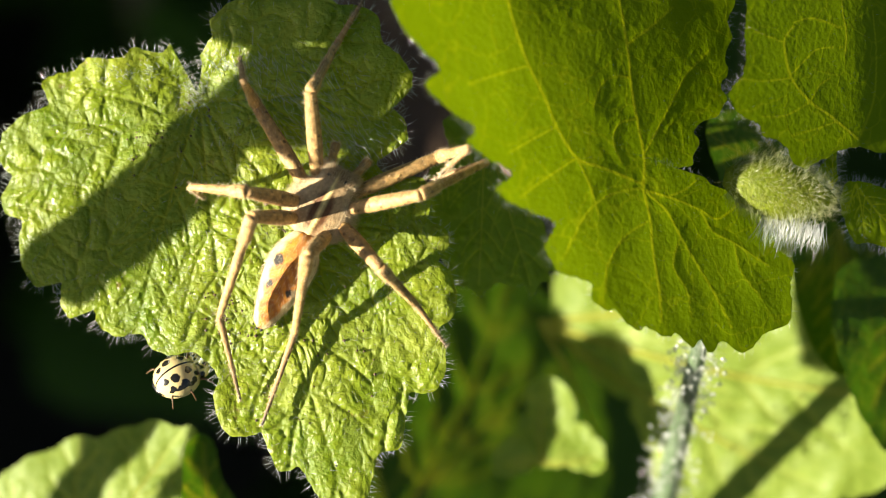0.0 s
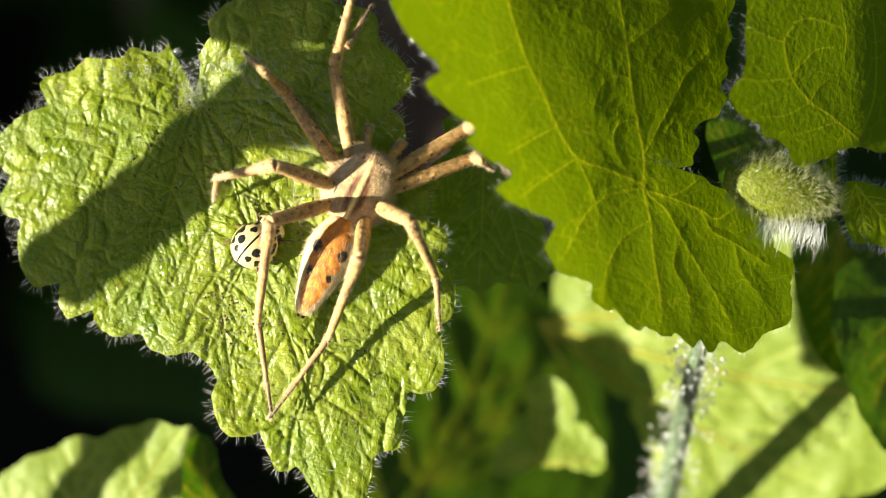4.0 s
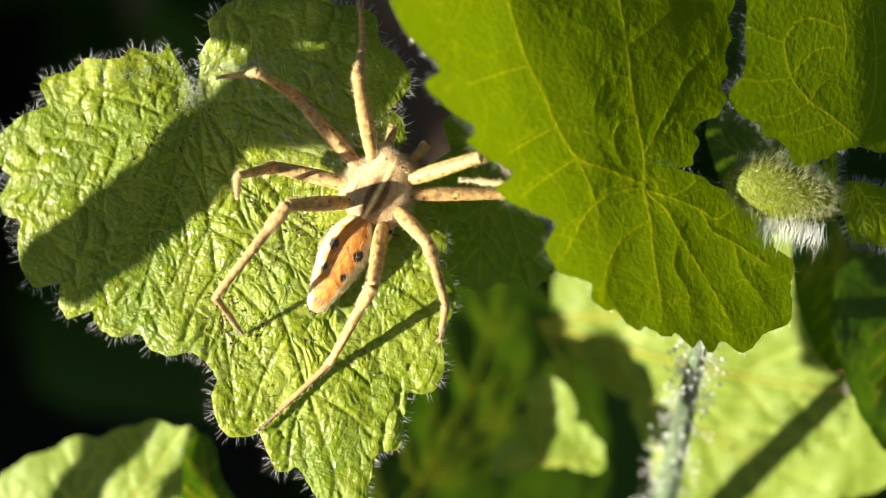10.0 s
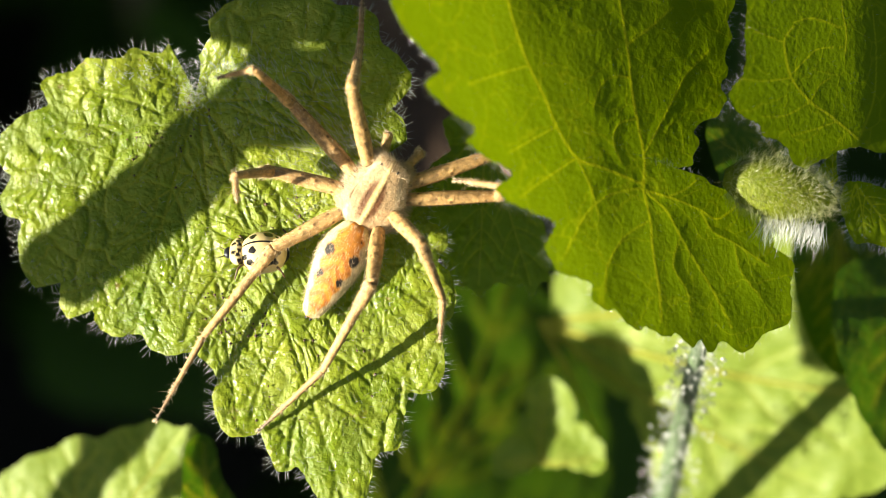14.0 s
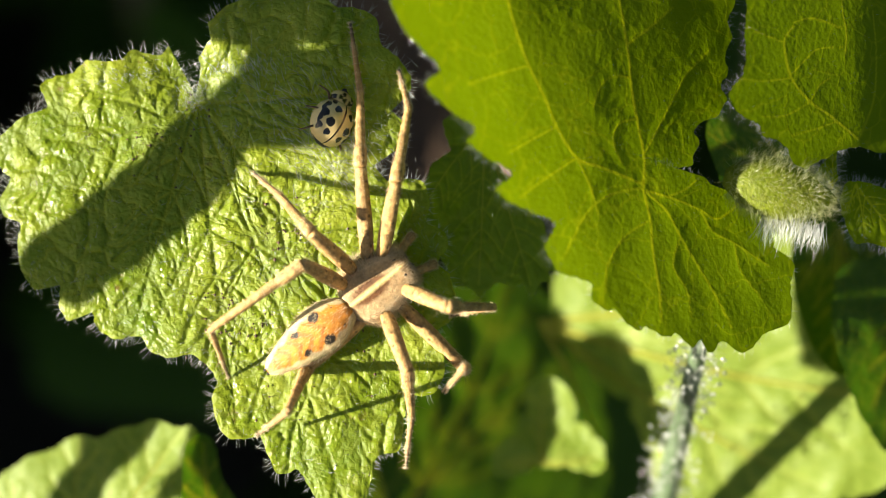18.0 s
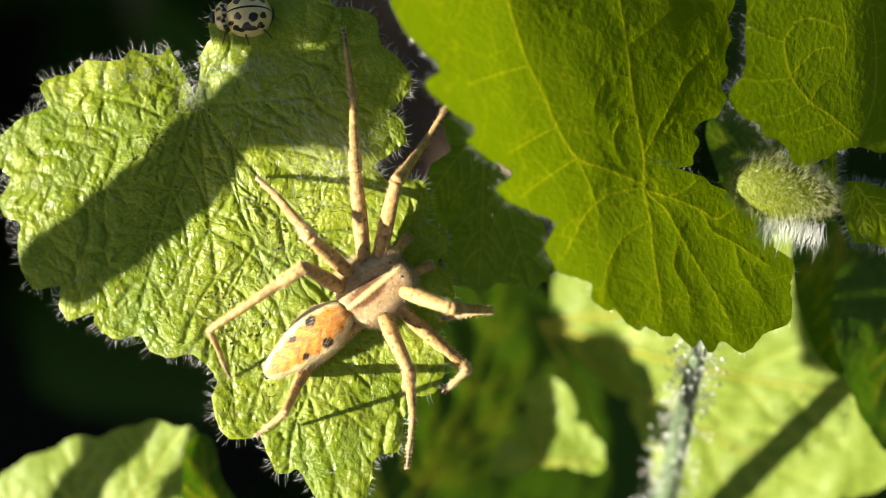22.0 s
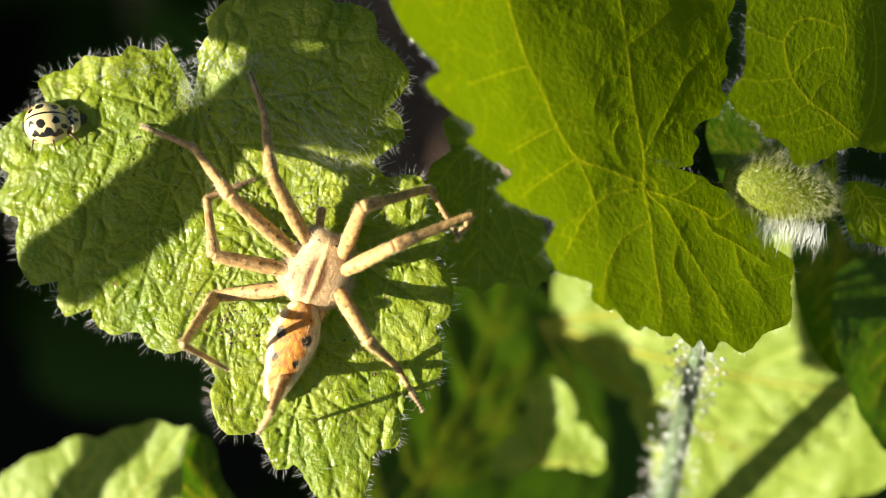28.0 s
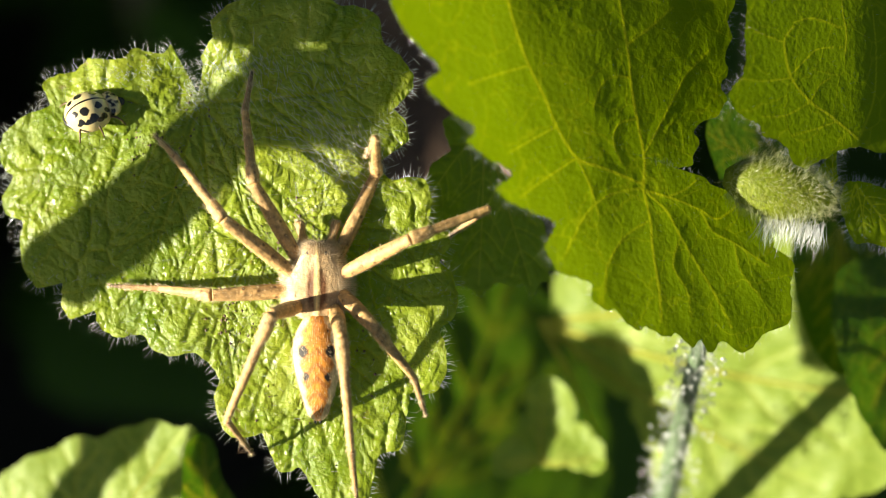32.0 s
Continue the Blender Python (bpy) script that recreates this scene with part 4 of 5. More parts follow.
def with_hair(verts, faces, roots, ways, lengths, thick, seed, bend=0.3):
    """Joins fine hairs to a part's faces; returns vertices, faces and how many faces are hair."""
    rng = np.random.default_rng(seed)
    roots, ways = np.asarray(roots, float), np.asarray(ways, float)
    ways = ways / (np.linalg.norm(ways, axis=1)[:, None] + 1e-9)
    side = np.cross(ways, rng.normal(size=ways.shape))
    side /= np.linalg.norm(side, axis=1)[:, None] + 1e-9
    third = np.cross(ways, side)
    lengths = np.asarray(lengths)[:, None]
    v = np.zeros((len(roots), 4, 3))
    for k in range(3):
        a = k * 2.0944
        v[:, k] = roots + (side * math.cos(a) + third * math.sin(a)) * thick
    v[:, 3] = roots + ways * lengths + side * lengths * bend * rng.random((len(roots), 1))
    base = len(verts) + np.arange(len(roots))[:, None] * 4
    extra = []
    for k in range(3):
        extra += (base + np.array([k, (k + 1) % 3, 3])).tolist()
    return np.vstack([verts, v.reshape(-1, 3)]), list(faces) + extra, len(extra)


def painted(me, colours):
    att = me.color_attributes.new("pattern", "FLOAT_COLOR", "POINT")
    full = np.ones((len(me.vertices), 4))
    full[:len(colours), :3] = colours
    att.data.foreach_set("color", full.ravel())


def blend(base, mask, colour):
    mask = np.clip(mask, 0, 1)[:, None]
    return base * (1 - mask) + np.array(colour) * mask


def soft_spot(x, y, cx, cy, rx, ry):
    return np.clip((1.15 - np.hypot((x - cx) / rx, (y - cy) / ry)) * 8, 0, 1)


def carapace_mesh():
    rings = spread_rings([(-0.25, 0.35, 0.4, 2.4), (0.1, 1.3, 0.8, 2.5), (0.9, 2.1, 0.92, 2.5), (2.0, 2.4, 1.0, 2.5), (3.2, 2.1, 1.0, 2.55), (4.3, 1.6, 1.0, 2.6), (5.0, 1.35, 1.0, 2.6), (5.3, 0.9, 0.6, 2.45)], 60)
    v, f = loft(rings, 56, 2.1)
    v[:, 2] += 0.12 * np.exp(-(v[:, 1] / 0.16) ** 2) * (v[:, 2] > 2.8)
    x, y, top = v[:, 0], v[:, 1], v[:, 2] > 2.5
    half = np.maximum(0.3, 2.2 - 0.32 * np.abs(x - 2.0) ** 1.3)
    col = np.tile(np.array([0.50, 0.33, 0.17]), (len(v), 1))
    col = blend(col, np.clip(0.5 + 0.5 * np.sin(np.arctan2(y, x - 1.6) * 9), 0, 1) * 0.14, (0.74, 0.56, 0.34))
    col = blend(col, np.clip((np.abs(y) / half - 0.60) * 4, 0, 1), (0.74, 0.56, 0.34))
    dark = np.clip(1.2 - np.hypot((x - 2.0) / 1.5, (np.abs(y) - 0.22) / 0.46), 0, 1) * 2.6
    col = blend(col, dark * top, (0.15, 0.06, 0.02))
    line = 0.05 + 0.09 * np.exp(-((x - 1.7) / 1.1) ** 2)
    col = blend(col, np.clip((line - np.abs(y)) * 22 + 0.4, 0, 1) * top * (x > 0.1), (0.95, 0.74, 0.32))
    col = blend(col, np.clip((x - 4.5) * 2, 0, 1) * 0.5, (0.60, 0.40, 0.22))
    rng = np.random.default_rng(3)
    pick = rng.integers(0, len(v), 11000)
    bare = (np.abs(v[pick, 1]) < 1.35) & (v[pick, 0] < 4.3) & (v[pick, 2] > 2.9)
    pick = pick[(v[pick, 2] > 2.1) & (~bare | (rng.random(len(pick)) < 0.05))]
    nrm = np.column_stack([v[pick, 0] * 0 + rng.normal(0.4, 0.3, len(pick)), v[pick, 1] * 0.8, (v[pick, 2] - 2.6) * 1.2])
    allv, allf, hair = with_hair(v, f, v[pick], nrm + rng.normal(0, 0.2, nrm.shape), rng.uniform(0.18, 0.42, len(pick)) * (1 + 0.8 * np.clip(np.abs(v[pick, 1]) - 1.1, 0, 1) + 0.7 * (v[pick, 0] > 4.2)), 0.011, 4)
    me = mesh_of("carapace", allv * MM, allf, [COAT, FUR], [0] * len(f) + [1] * hair)
    painted(me, col)
    return me


def abdomen_mesh():
    rings = spread_rings([(0.35, 0.35, 0.35, 2.6), (0.0, 0.9, 0.8, 2.7), (-0.9, 1.4, 1.1, 2.65), (-2.0, 1.72, 1.2, 2.6), (-3.3, 1.66, 1.15, 2.45), (-4.8, 1.34, 0.98, 2.25), (-6.1, 0.95, 0.68, 1.95), (-6.9, 0.68, 0.45, 1.75), (-7.3, 0.25, 0.2, 1.65)], 90)
    v, f = loft(rings, 64)
    x, y, z = v.T
    half = np.interp(-x, [-0.35, 0.9, 2.0, 3.3, 4.8, 6.1, 7.0], [0.4, 1.4, 1.72, 1.66, 1.34, 0.95, 0.3])
    q = np.abs(y) / half
    mid = np.interp(-x, [-0.35, 2, 7], [2.6, 2.65, 1.65])
    top = z > mid
    edge = 0.70 + 0.06 * np.sin(x * 5.2)
    col = np.tile(np.array([0.58, 0.44, 0.26]), (len(v), 1))
    col = blend(col, np.clip((q - 0.6) * 4, 0, 1) * top, (0.66, 0.53, 0.30))
    col = blend(col, np.clip((edge - q) * 16, 0, 1) * top, (0.64, 0.25, 0.03))
    zig = np.sin((-x + np.abs(y) * -0.9) * 6.3)
    col = blend(col, np.clip((edge - 0.06 - q) * 16, 0, 1) * top * np.clip(zig * 1.5, 0, 1) * np.clip((-x - 1.4), 0, 1) * 0.75, (0.36, 0.11, 0.025))
    col = blend(col, np.clip((0.30 - np.abs(y)) * 8, 0, 1) * top * np.clip((1.9 + x), 0, 1) * 0.7, (0.42, 0.17, 0.05))
    for sx, sy, rx, ry in ((-2.35, 0.96, 0.41, 0.31), (-4.15, 0.76, 0.30, 0.19), (-0.9, 0.75, 0.10, 0.08)):
        col = blend(col, soft_spot(x, np.abs(y), sx, sy, rx, ry) * top, (0.012, 0.008, 0.006))
    rng = np.random.default_rng(8)
    pick = rng.integers(0, len(v), 2400)
    pick = pick[z[pick] > 2.0]
    nrm = np.column_stack([rng.normal(-1.2, 0.3, len(pick)), v[pick, 1] * 0.7, (v[pick, 2] - mid[pick]) * 0.8])
    allv, allf, hair = with_hair(v, f, v[pick], nrm, rng.uniform(0.2, 0.42, len(pick)), 0.010, 6)
    me = mesh_of("abdomen", allv * MM, allf, [COAT, FUR], [0] * len(f) + [1] * hair)
    painted(me, col)
    return me


def limb_mesh(name, length, profile, spines, seed, foot=False):
    """One leg joint along x with its fur and its dark spines."""
    keys = [(s * length, r, r * 0.92, 0.0) for s, r in profile]
    v, f = loft(spread_rings(keys, 22), 14)
    rng = np.random.default_rng(seed)
    n = 420
    pick = rng.integers(14, len(v) - 14, n)
    radial = v[pick].copy()
    radial[:, 0] = 0
    radial /= np.linalg.norm(radial, axis=1)[:, None] + 1e-9
    radial[:, 0] = rng.normal(0.9, 0.3, n)
    allv, allf, fur = with_hair(v, f, v[pick], radial, rng.uniform(0.14, 0.34, n), 0.010, seed)
    pick = rng.integers(14 * 3, len(v) - 14 * 2, spines)
    radial = v[pick].copy()
    radial[:, 0] = 0
    radial /= np.linalg.norm(radial, axis=1)[:, None] + 1e-9
    radial[:, 0] = rng.normal(0.5, 0.2, spines)
    allv, allf, dark = with_hair(allv, allf, v[pick], radial, rng.uniform(0.6, 1.0, spines), 0.018, seed + 1, 0.1)
    me = mesh_of(name, allv * MM, allf, [TAN_FOOT if foot else TAN, FUR, BRISTLE], [0] * len(f) + [1] * fur + [2] * dark)
    if foot:
        s = np.clip(v[:, 0] / length, 0, 1)
        col = np.tile(np.array([0.42, 0.25, 0.11]), (len(v), 1))
        col = blend(col, np.clip((s - 0.55) * 3, 0, 1), (0.16, 0.11, 0.07))
        col = blend(col, np.clip((s - 0.93) * 20, 0, 1), (0.03, 0.03, 0.03))
        painted(me, col)
    return me


def ball(name, r, material, stretch=(1, 1, 1)):
    bm = bmesh.new()
    bmesh.ops.create_uvsphere(bm, u_segments=14, v_segments=10, radius=r * MM)
    bmesh.ops.scale(bm, vec=stretch, verts=bm.verts)
    me = bpy.data.meshes.new(name)
    bm.to_mesh(me)
    bm.free()
    me.materials.append(material)
    me.polygons.foreach_set("use_smooth", [True] * len(me.polygons))
    return me


LENGTHS = [(7.0, 5.5, 4.1), (7.2, 5.9, 5.0), (5.9, 5.0, 3.7), (6.0, 8.0, 7.0)]
HIPS = [(3.8, 1.2), (2.9, 1.5), (1.9, 1.5), (0.8, 1.2)]
HIP_Z = 2.5

spider = tagged(new("spider"), "tan nursery spider with orange abdomen standing on the leaf", "spider")
carapace = part("carapace", carapace_mesh(), spider, label="furry tan front body with a pale middle stripe")
part("abdomen", abdomen_mesh(), spider, label="long pointed orange abdomen with cream edges and black spots")
for sy in (1, -1):
    part("spinneret", ball("spinneret", 0.17, COAT, (1.6, 0.8, 0.8)), spider, pose(-7.25 * MM, 0.17 * sy * MM, 1.62 * MM), label="tiny brown spinneret at the abdomen tip")
    palp = limb_mesh("palp", 2.4, [(0, 0.28), (0.3, 0.33), (0.62, 0.29), (0.9, 0.33), (1.0, 0.10)], 3, 70 + sy)
    part("palp", palp, spider, pose(4.5 * MM, 0.75 * sy * MM, 2.5 * MM, 0, 6, 14 * sy), label="short tan feeler beside the head")
    part("jaw", ball("jaw", 0.42, COAT, (0.8, 0.8, 1.5)), spider, pose(5.1 * MM, 0.42 * sy * MM, 1.8 * MM), label="brown jaw below the eyes")
    for ex, ey, ez, r in ((4.95, 0.35, 3.18, 0.15), (4.55, 0.62, 3.45, 0.15), (5.15, 0.22, 2.9, 0.11)):
        part("eye", ball("eye", r, BLACK), carapace, pose(ex * MM, ey * sy * MM, ez * MM), label="tiny shiny black eye")

legs = []
for i in range(8):
    a, b, c = LENGTHS[i % 4]
    femur = limb_mesh("leg", a, [(0, 0.38), (0.12, 0.46), (0.4, 0.55), (0.75, 0.48), (0.93, 0.42), (1.0, 0.38)], 5, 80 + i)
    shin = limb_mesh("shin", b, [(0, 0.40), (0.06, 0.47), (0.22, 0.44), (0.28, 0.34), (0.5, 0.34), (0.9, 0.27), (1.0, 0.23)], 9, 100 + i)
    foot = limb_mesh("foot", c, [(0, 0.24), (0.1, 0.24), (0.5, 0.18), (0.62, 0.16), (0.7, 0.15), (0.95, 0.10), (1.0, 0.04)], 8, 120 + i, True)
    leg = part("leg", femur, spider, label="tan spider leg with brown specks")
    legs.append((leg, part("shin", shin, leg, pose(a * MM, 0, 0)), part("foot", foot, leg, pose((a + b) * MM, 0, 0), label="thin leg end with a dark tip")))


def ladybird_parts():
    bug = tagged(new("ladybird"), "cream ladybird with black spots and a black wing seam", "ladybird")
    spots = ((-1.20, 0.62, 0.20, 0.22), (-0.50, 0.74, 0.30, 0.29), (0.60, 0.62, 0.24, 0.26), (-0.98, 1.42, 0.23, 0.27), (-0.45, 1.60, 0.34, 0.17), (0.02, 1.40, 0.30, 0.28),
             (0.42, 1.64, 0.27, 0.17), (0.80, 1.48, 0.21, 0.25), (1.12, 1.02, 0.19, 0.19))
    for sy in (1, -1):
        n, m = 110, 80
        verts = []
        for i in range(n):
            for j in range(m):
                th = math.pi * (i / (n - 1))
                ph = (math.pi / 2) * (j / (m - 1))
                verts.append((-0.12 - 1.68 * math.cos(th), sy * 1.62 * math.sin(th) ** 0.9 * math.cos(ph), 0.35 + 1.65 * math.sin(th) ** 0.8 * math.sin(ph) ** 0.95))
        v = np.array(verts)
        x, y = v[:, 0], np.abs(v[:, 1])
        round_way = np.tile((1 - np.arange(m) / (m - 1)) * math.pi / 2 * 1.55, n) * np.repeat(np.sin(math.pi * np.arange(n) / (n - 1)) ** 0.5, m)
        ragged = 0.05 * wave(x, round_way, 0.45, 77)
        col = np.tile(np.array([0.68, 0.54, 0.26]), (len(v), 1))
        for sx, sp, rx, ry in spots:
            col = blend(col, soft_spot(x + ragged, round_way + ragged, sx, sp, rx, ry), (0.012, 0.011, 0.010))
        col = blend(col, np.clip((0.085 - round_way) * 40, 0, 1), (0.012, 0.011, 0.010))
        f = [(i * m + j, i * m + j + 1, (i + 1) * m + j + 1, (i + 1) * m + j) for i in range(n - 1) for j in range(m - 1)]
        if sy > 0:
            f = [q[::-1] for q in f]
        me = mesh_of("wing_case", v * MM, f, [SHELL])
        painted(me, col)
        part("wing_case", me, bug, label="glossy cream wing case with black spots")
    v, f = loft(spread_rings([(1.35, 1.0, 0.5, 0.75), (1.7, 1.12, 0.55, 0.75), (2.05, 0.9, 0.45, 0.7), (2.25, 0.55, 0.3, 0.65)], 24), 40)
    x, y = v[:, 0], np.abs(v[:, 1])
    col = np.tile(np.array([0.68, 0.54, 0.26]), (len(v), 1))
    for sx, sp in ((1.55, 0.2), (1.65, 0.62), (1.98, 0.36), (1.5, 0.95)):
        col = blend(col, soft_spot(x, y, sx, sp, 0.17, 0.15), (0.012, 0.011, 0.010))
    me = mesh_of("neck_shield", v * MM, f, [SHELL])
    painted(me, col)
    part("neck_shield", me, bug, label="cream neck shield with black dots")
    part("head", ball("head", 0.42, BLACK, (0.8, 1.1, 0.7)), bug, pose(2.35 * MM, 0, 0.6 * MM), label="small black head")
    part("belly", ball("belly", 1.5, BLACK, (1.15, 0.95, 0.3)), bug, pose(-0.25 * MM, 0, 0.45 * MM), label="flat dark belly")
    for sy in (1, -1):
        part("feeler", limb_line("feeler", [(0, 0, 0), (0.35, 0.2, 0.05), (0.7, 0.3, 0)], 0.045), bug, pose(2.5 * MM, 0.2 * sy * MM, 0.6 * MM, 0, 0, 0 if sy > 0 else -55), label="short brown feeler")
        for lx, ang in ((1.2, 50), (0.2, 92), (-0.8, 130)):
            part("leg", limb_line("leg", [(0, 0, 0), (0.6, 0, 0.18), (0.95, 0.08, -0.1), (1.2, 0.12, -0.5)], 0.10), bug, pose(lx * MM, 0.9 * sy * MM, 0.5 * MM, 0, 0, ang * sy), label="short brown beetle leg")
    return bug


def limb_line(name, pts, r):
    path = glide(pts, 9)
    return tube_mesh(name, path, np.linspace(r, r * 0.45, 9), DARK_SKIN, 8)


ladybird = ladybird_parts()


def fly_parts():
    bug = tagged(new("fly"), "small dark fly with clear wings walking on a leaf", "fly")
    part("thorax", ball("thorax", 0.55, BLACK, (1.2, 0.9, 0.85)), bug, pose(0.2 * MM, 0, 0.75 * MM))
    part("abdomen", ball("abdomen", 0.5, BLACK, (1.7, 0.85, 0.75)), bug, pose(-0.9 * MM, 0, 0.65 * MM))
    part("head", ball("head", 0.42, DARK_SKIN, (0.8, 1.25, 1)), bug, pose(0.98 * MM, 0, 0.75 * MM), label="reddish brown fly head")
    for sy in (1, -1):
        v = [(0, 0, 0), (-0.8, 0.42, 0.05), (-1.7, 0.5, 0.02), (-2.1, 0.2, 0), (-1.6, -0.1, 0), (-0.7, -0.08, 0.02)]
        v = [(a, b * sy, c + d) for d in (0, 0.03) for a, b, c in v]
        f = [tuple(range(6)), tuple(range(11, 5, -1))] + [(k, (k + 1) % 6, 6 + (k + 1) % 6, 6 + k) for k in range(6)]
        part("wing", mesh_of("wing", np.array(v) * MM, f, [WING], smooth=False), bug, pose(0.2 * MM, 0.3 * sy * MM, 1.15 * MM, 0, 0, -12 * sy), label="clear greyish fly wing")
        for lx, ang in ((0.6, 45), (0.2, 90), (-0.2, 135)):
            part("leg", limb_line("leg", [(0, 0, 0), (0.6, 0, 0.25), (1.1, 0, -0.3), (1.4, 0, -0.72)], 0.07), bug, pose(lx * MM, 0.35 * sy * MM, 0.72 * MM, 0, 0, ang * sy))
    return bug


fly = fly_parts()


# ---- what moves ----
def aligned(p, q):
    """A pose at p (mm) whose x axis runs to q and whose z axis leans out of the leaf."""
    x = (q - p).normalized()
    up = Vector((0.02, 0.03, 1.0))
    if abs(x.z) > 0.97:
        up = Vector((1.0, 0.0, 0.2))
    z = (up - x * up.dot(x)).normalized()
    y = z.cross(x)
    m = Matrix((x, y, z)).transposed().to_4x4()
    m.translation = p * MM
    return m


def step(p, target, length):
    """The way out from p to a point below or above target: the flat shift and the rise that is left."""
    d = Vector(target) - Vector((p.x, p.y))
    if d.length > length * 0.995:
        d = d * (length * 0.995 / d.length)
    return d, math.sqrt(max(0.0, length ** 2 - d.length ** 2))


def ground_at(x, y):
    return float(perch(x, y)) + 0.25


def leg_joints(i, origin, heading, spots):
    """Hip, knee, ankle and tip (mm) with joints of fixed length, the tip as near to the leaf as they let it be."""
    hx, hy = HIPS[i % 4]
    hy = hy if i < 4 else -hy
    c, s = math.cos(heading), math.sin(heading)
    hip = Vector((origin.x + hx * c - hy * s, origin.y + hx * s + hy * c, origin.z + HIP_Z))
    a, b, e = LENGTHS[i % 4]
    k2, a2, e2 = (Vector(spots[j:j + 2]) for j in (0, 2, 4))
    best = None
    d, rise = step(hip, k2, a)
    for kn in (1.0, 0.9, 0.8, 0.7, 0.6, 0.5, 0.4, 0.2, 0.0, -0.2):
        knee = hip + (Vector((d.x, d.y, rise * kn))).normalized() * a
        miss1 = (knee.xy - k2).length
        d2, rise2 = step(knee, a2, b)
        for up2 in (-1, -0.8, -0.55, -0.25, 0.0, 0.25, 0.55, 0.8, 1):
            ankle = knee + Vector((d2.x, d2.y, rise2 * up2)).normalized() * b
            sunk = max(0, ground_at(ankle.x, ankle.y) + 0.4 - ankle.z)
            miss2 = (ankle.xy - a2).length
            d3, rise3 = step(ankle, e2, e)
            for up3 in (-1, -0.8, -0.55, -0.25, 0.0):
                tip = ankle + Vector((d3.x, d3.y, rise3 * up3)).normalized() * e
                off = tip.z - ground_at(tip.x, tip.y)
                cost = (2.5 * abs(off) if off < 0 else 0.7 * off) + 3 * sunk + 2.0 * (miss1 + miss2 + (tip.xy - e2).length) + 0.7 * max(0, knee.z - ground_at(knee.x, knee.y) - 4.4) + 0.4 * max(0, ankle.z - ground_at(ankle.x, ankle.y) - 3.8) + (0.6 if kn < 0 else 0)
                if best is None or cost < best[0]:
                    best = (cost, knee, ankle, tip)
    return hip, best[1], best[2], best[3]


stances = []


def stance(times, origin, heading, *spots):
    for t in times:
        stances.append((t, np.array(origin), heading, np.array(spots, float)))


def spider_rows():
    """All rows of the spider and of its 24 leg joints, with the steps between the stances."""
    full = []
    for (t0, o0, h0, s0), (t1, o1, h1, s1) in zip(stances, stances[1:]):
        full.append((t0, o0, h0, s0))
        if np.abs(s1 - s0).max() > 0.3:
            for k in (0.33, 0.67):
                full.append((t0 + (t1 - t0) * k, o0 + (o1 - o0) * k, h0 + (h1 - h0) * k, s0 + (s1 - s0) * k))
    full.append(stances[-1])
    body, joints = [], [([], [], []) for _ in legs]
    for t, o, h, spots in full:
        h = radians(h)
        origin = Vector((o[0], o[1], ground_at(o[0], o[1]) - 1.3))
        m = Matrix.Translation(origin * MM) @ Matrix.Rotation(h, 4, "Z")
        body.append((t, PLAN @ m))
        for i in range(8):
            hip, knee, ankle, tip = leg_joints(i, origin, h, spots[i])
            ml, ms, mf = aligned(hip, knee), aligned(knee, ankle), aligned(ankle, tip)
            joints[i][0].append((t, m.inverted() @ ml))
            joints[i][1].append((t, ml.inverted() @ ms))
            joints[i][2].append((t, ml.inverted() @ mf))
    return body, joints


def bug_pose(u, v, w, heading, tilt, lean=0):
    return PLAN @ Matrix.Translation(Vector((u, v, w)) * MM) @ pose(0, 0, 0, -tilt, lean, 0) @ pose(0, 0, 0, 0, 0, heading)


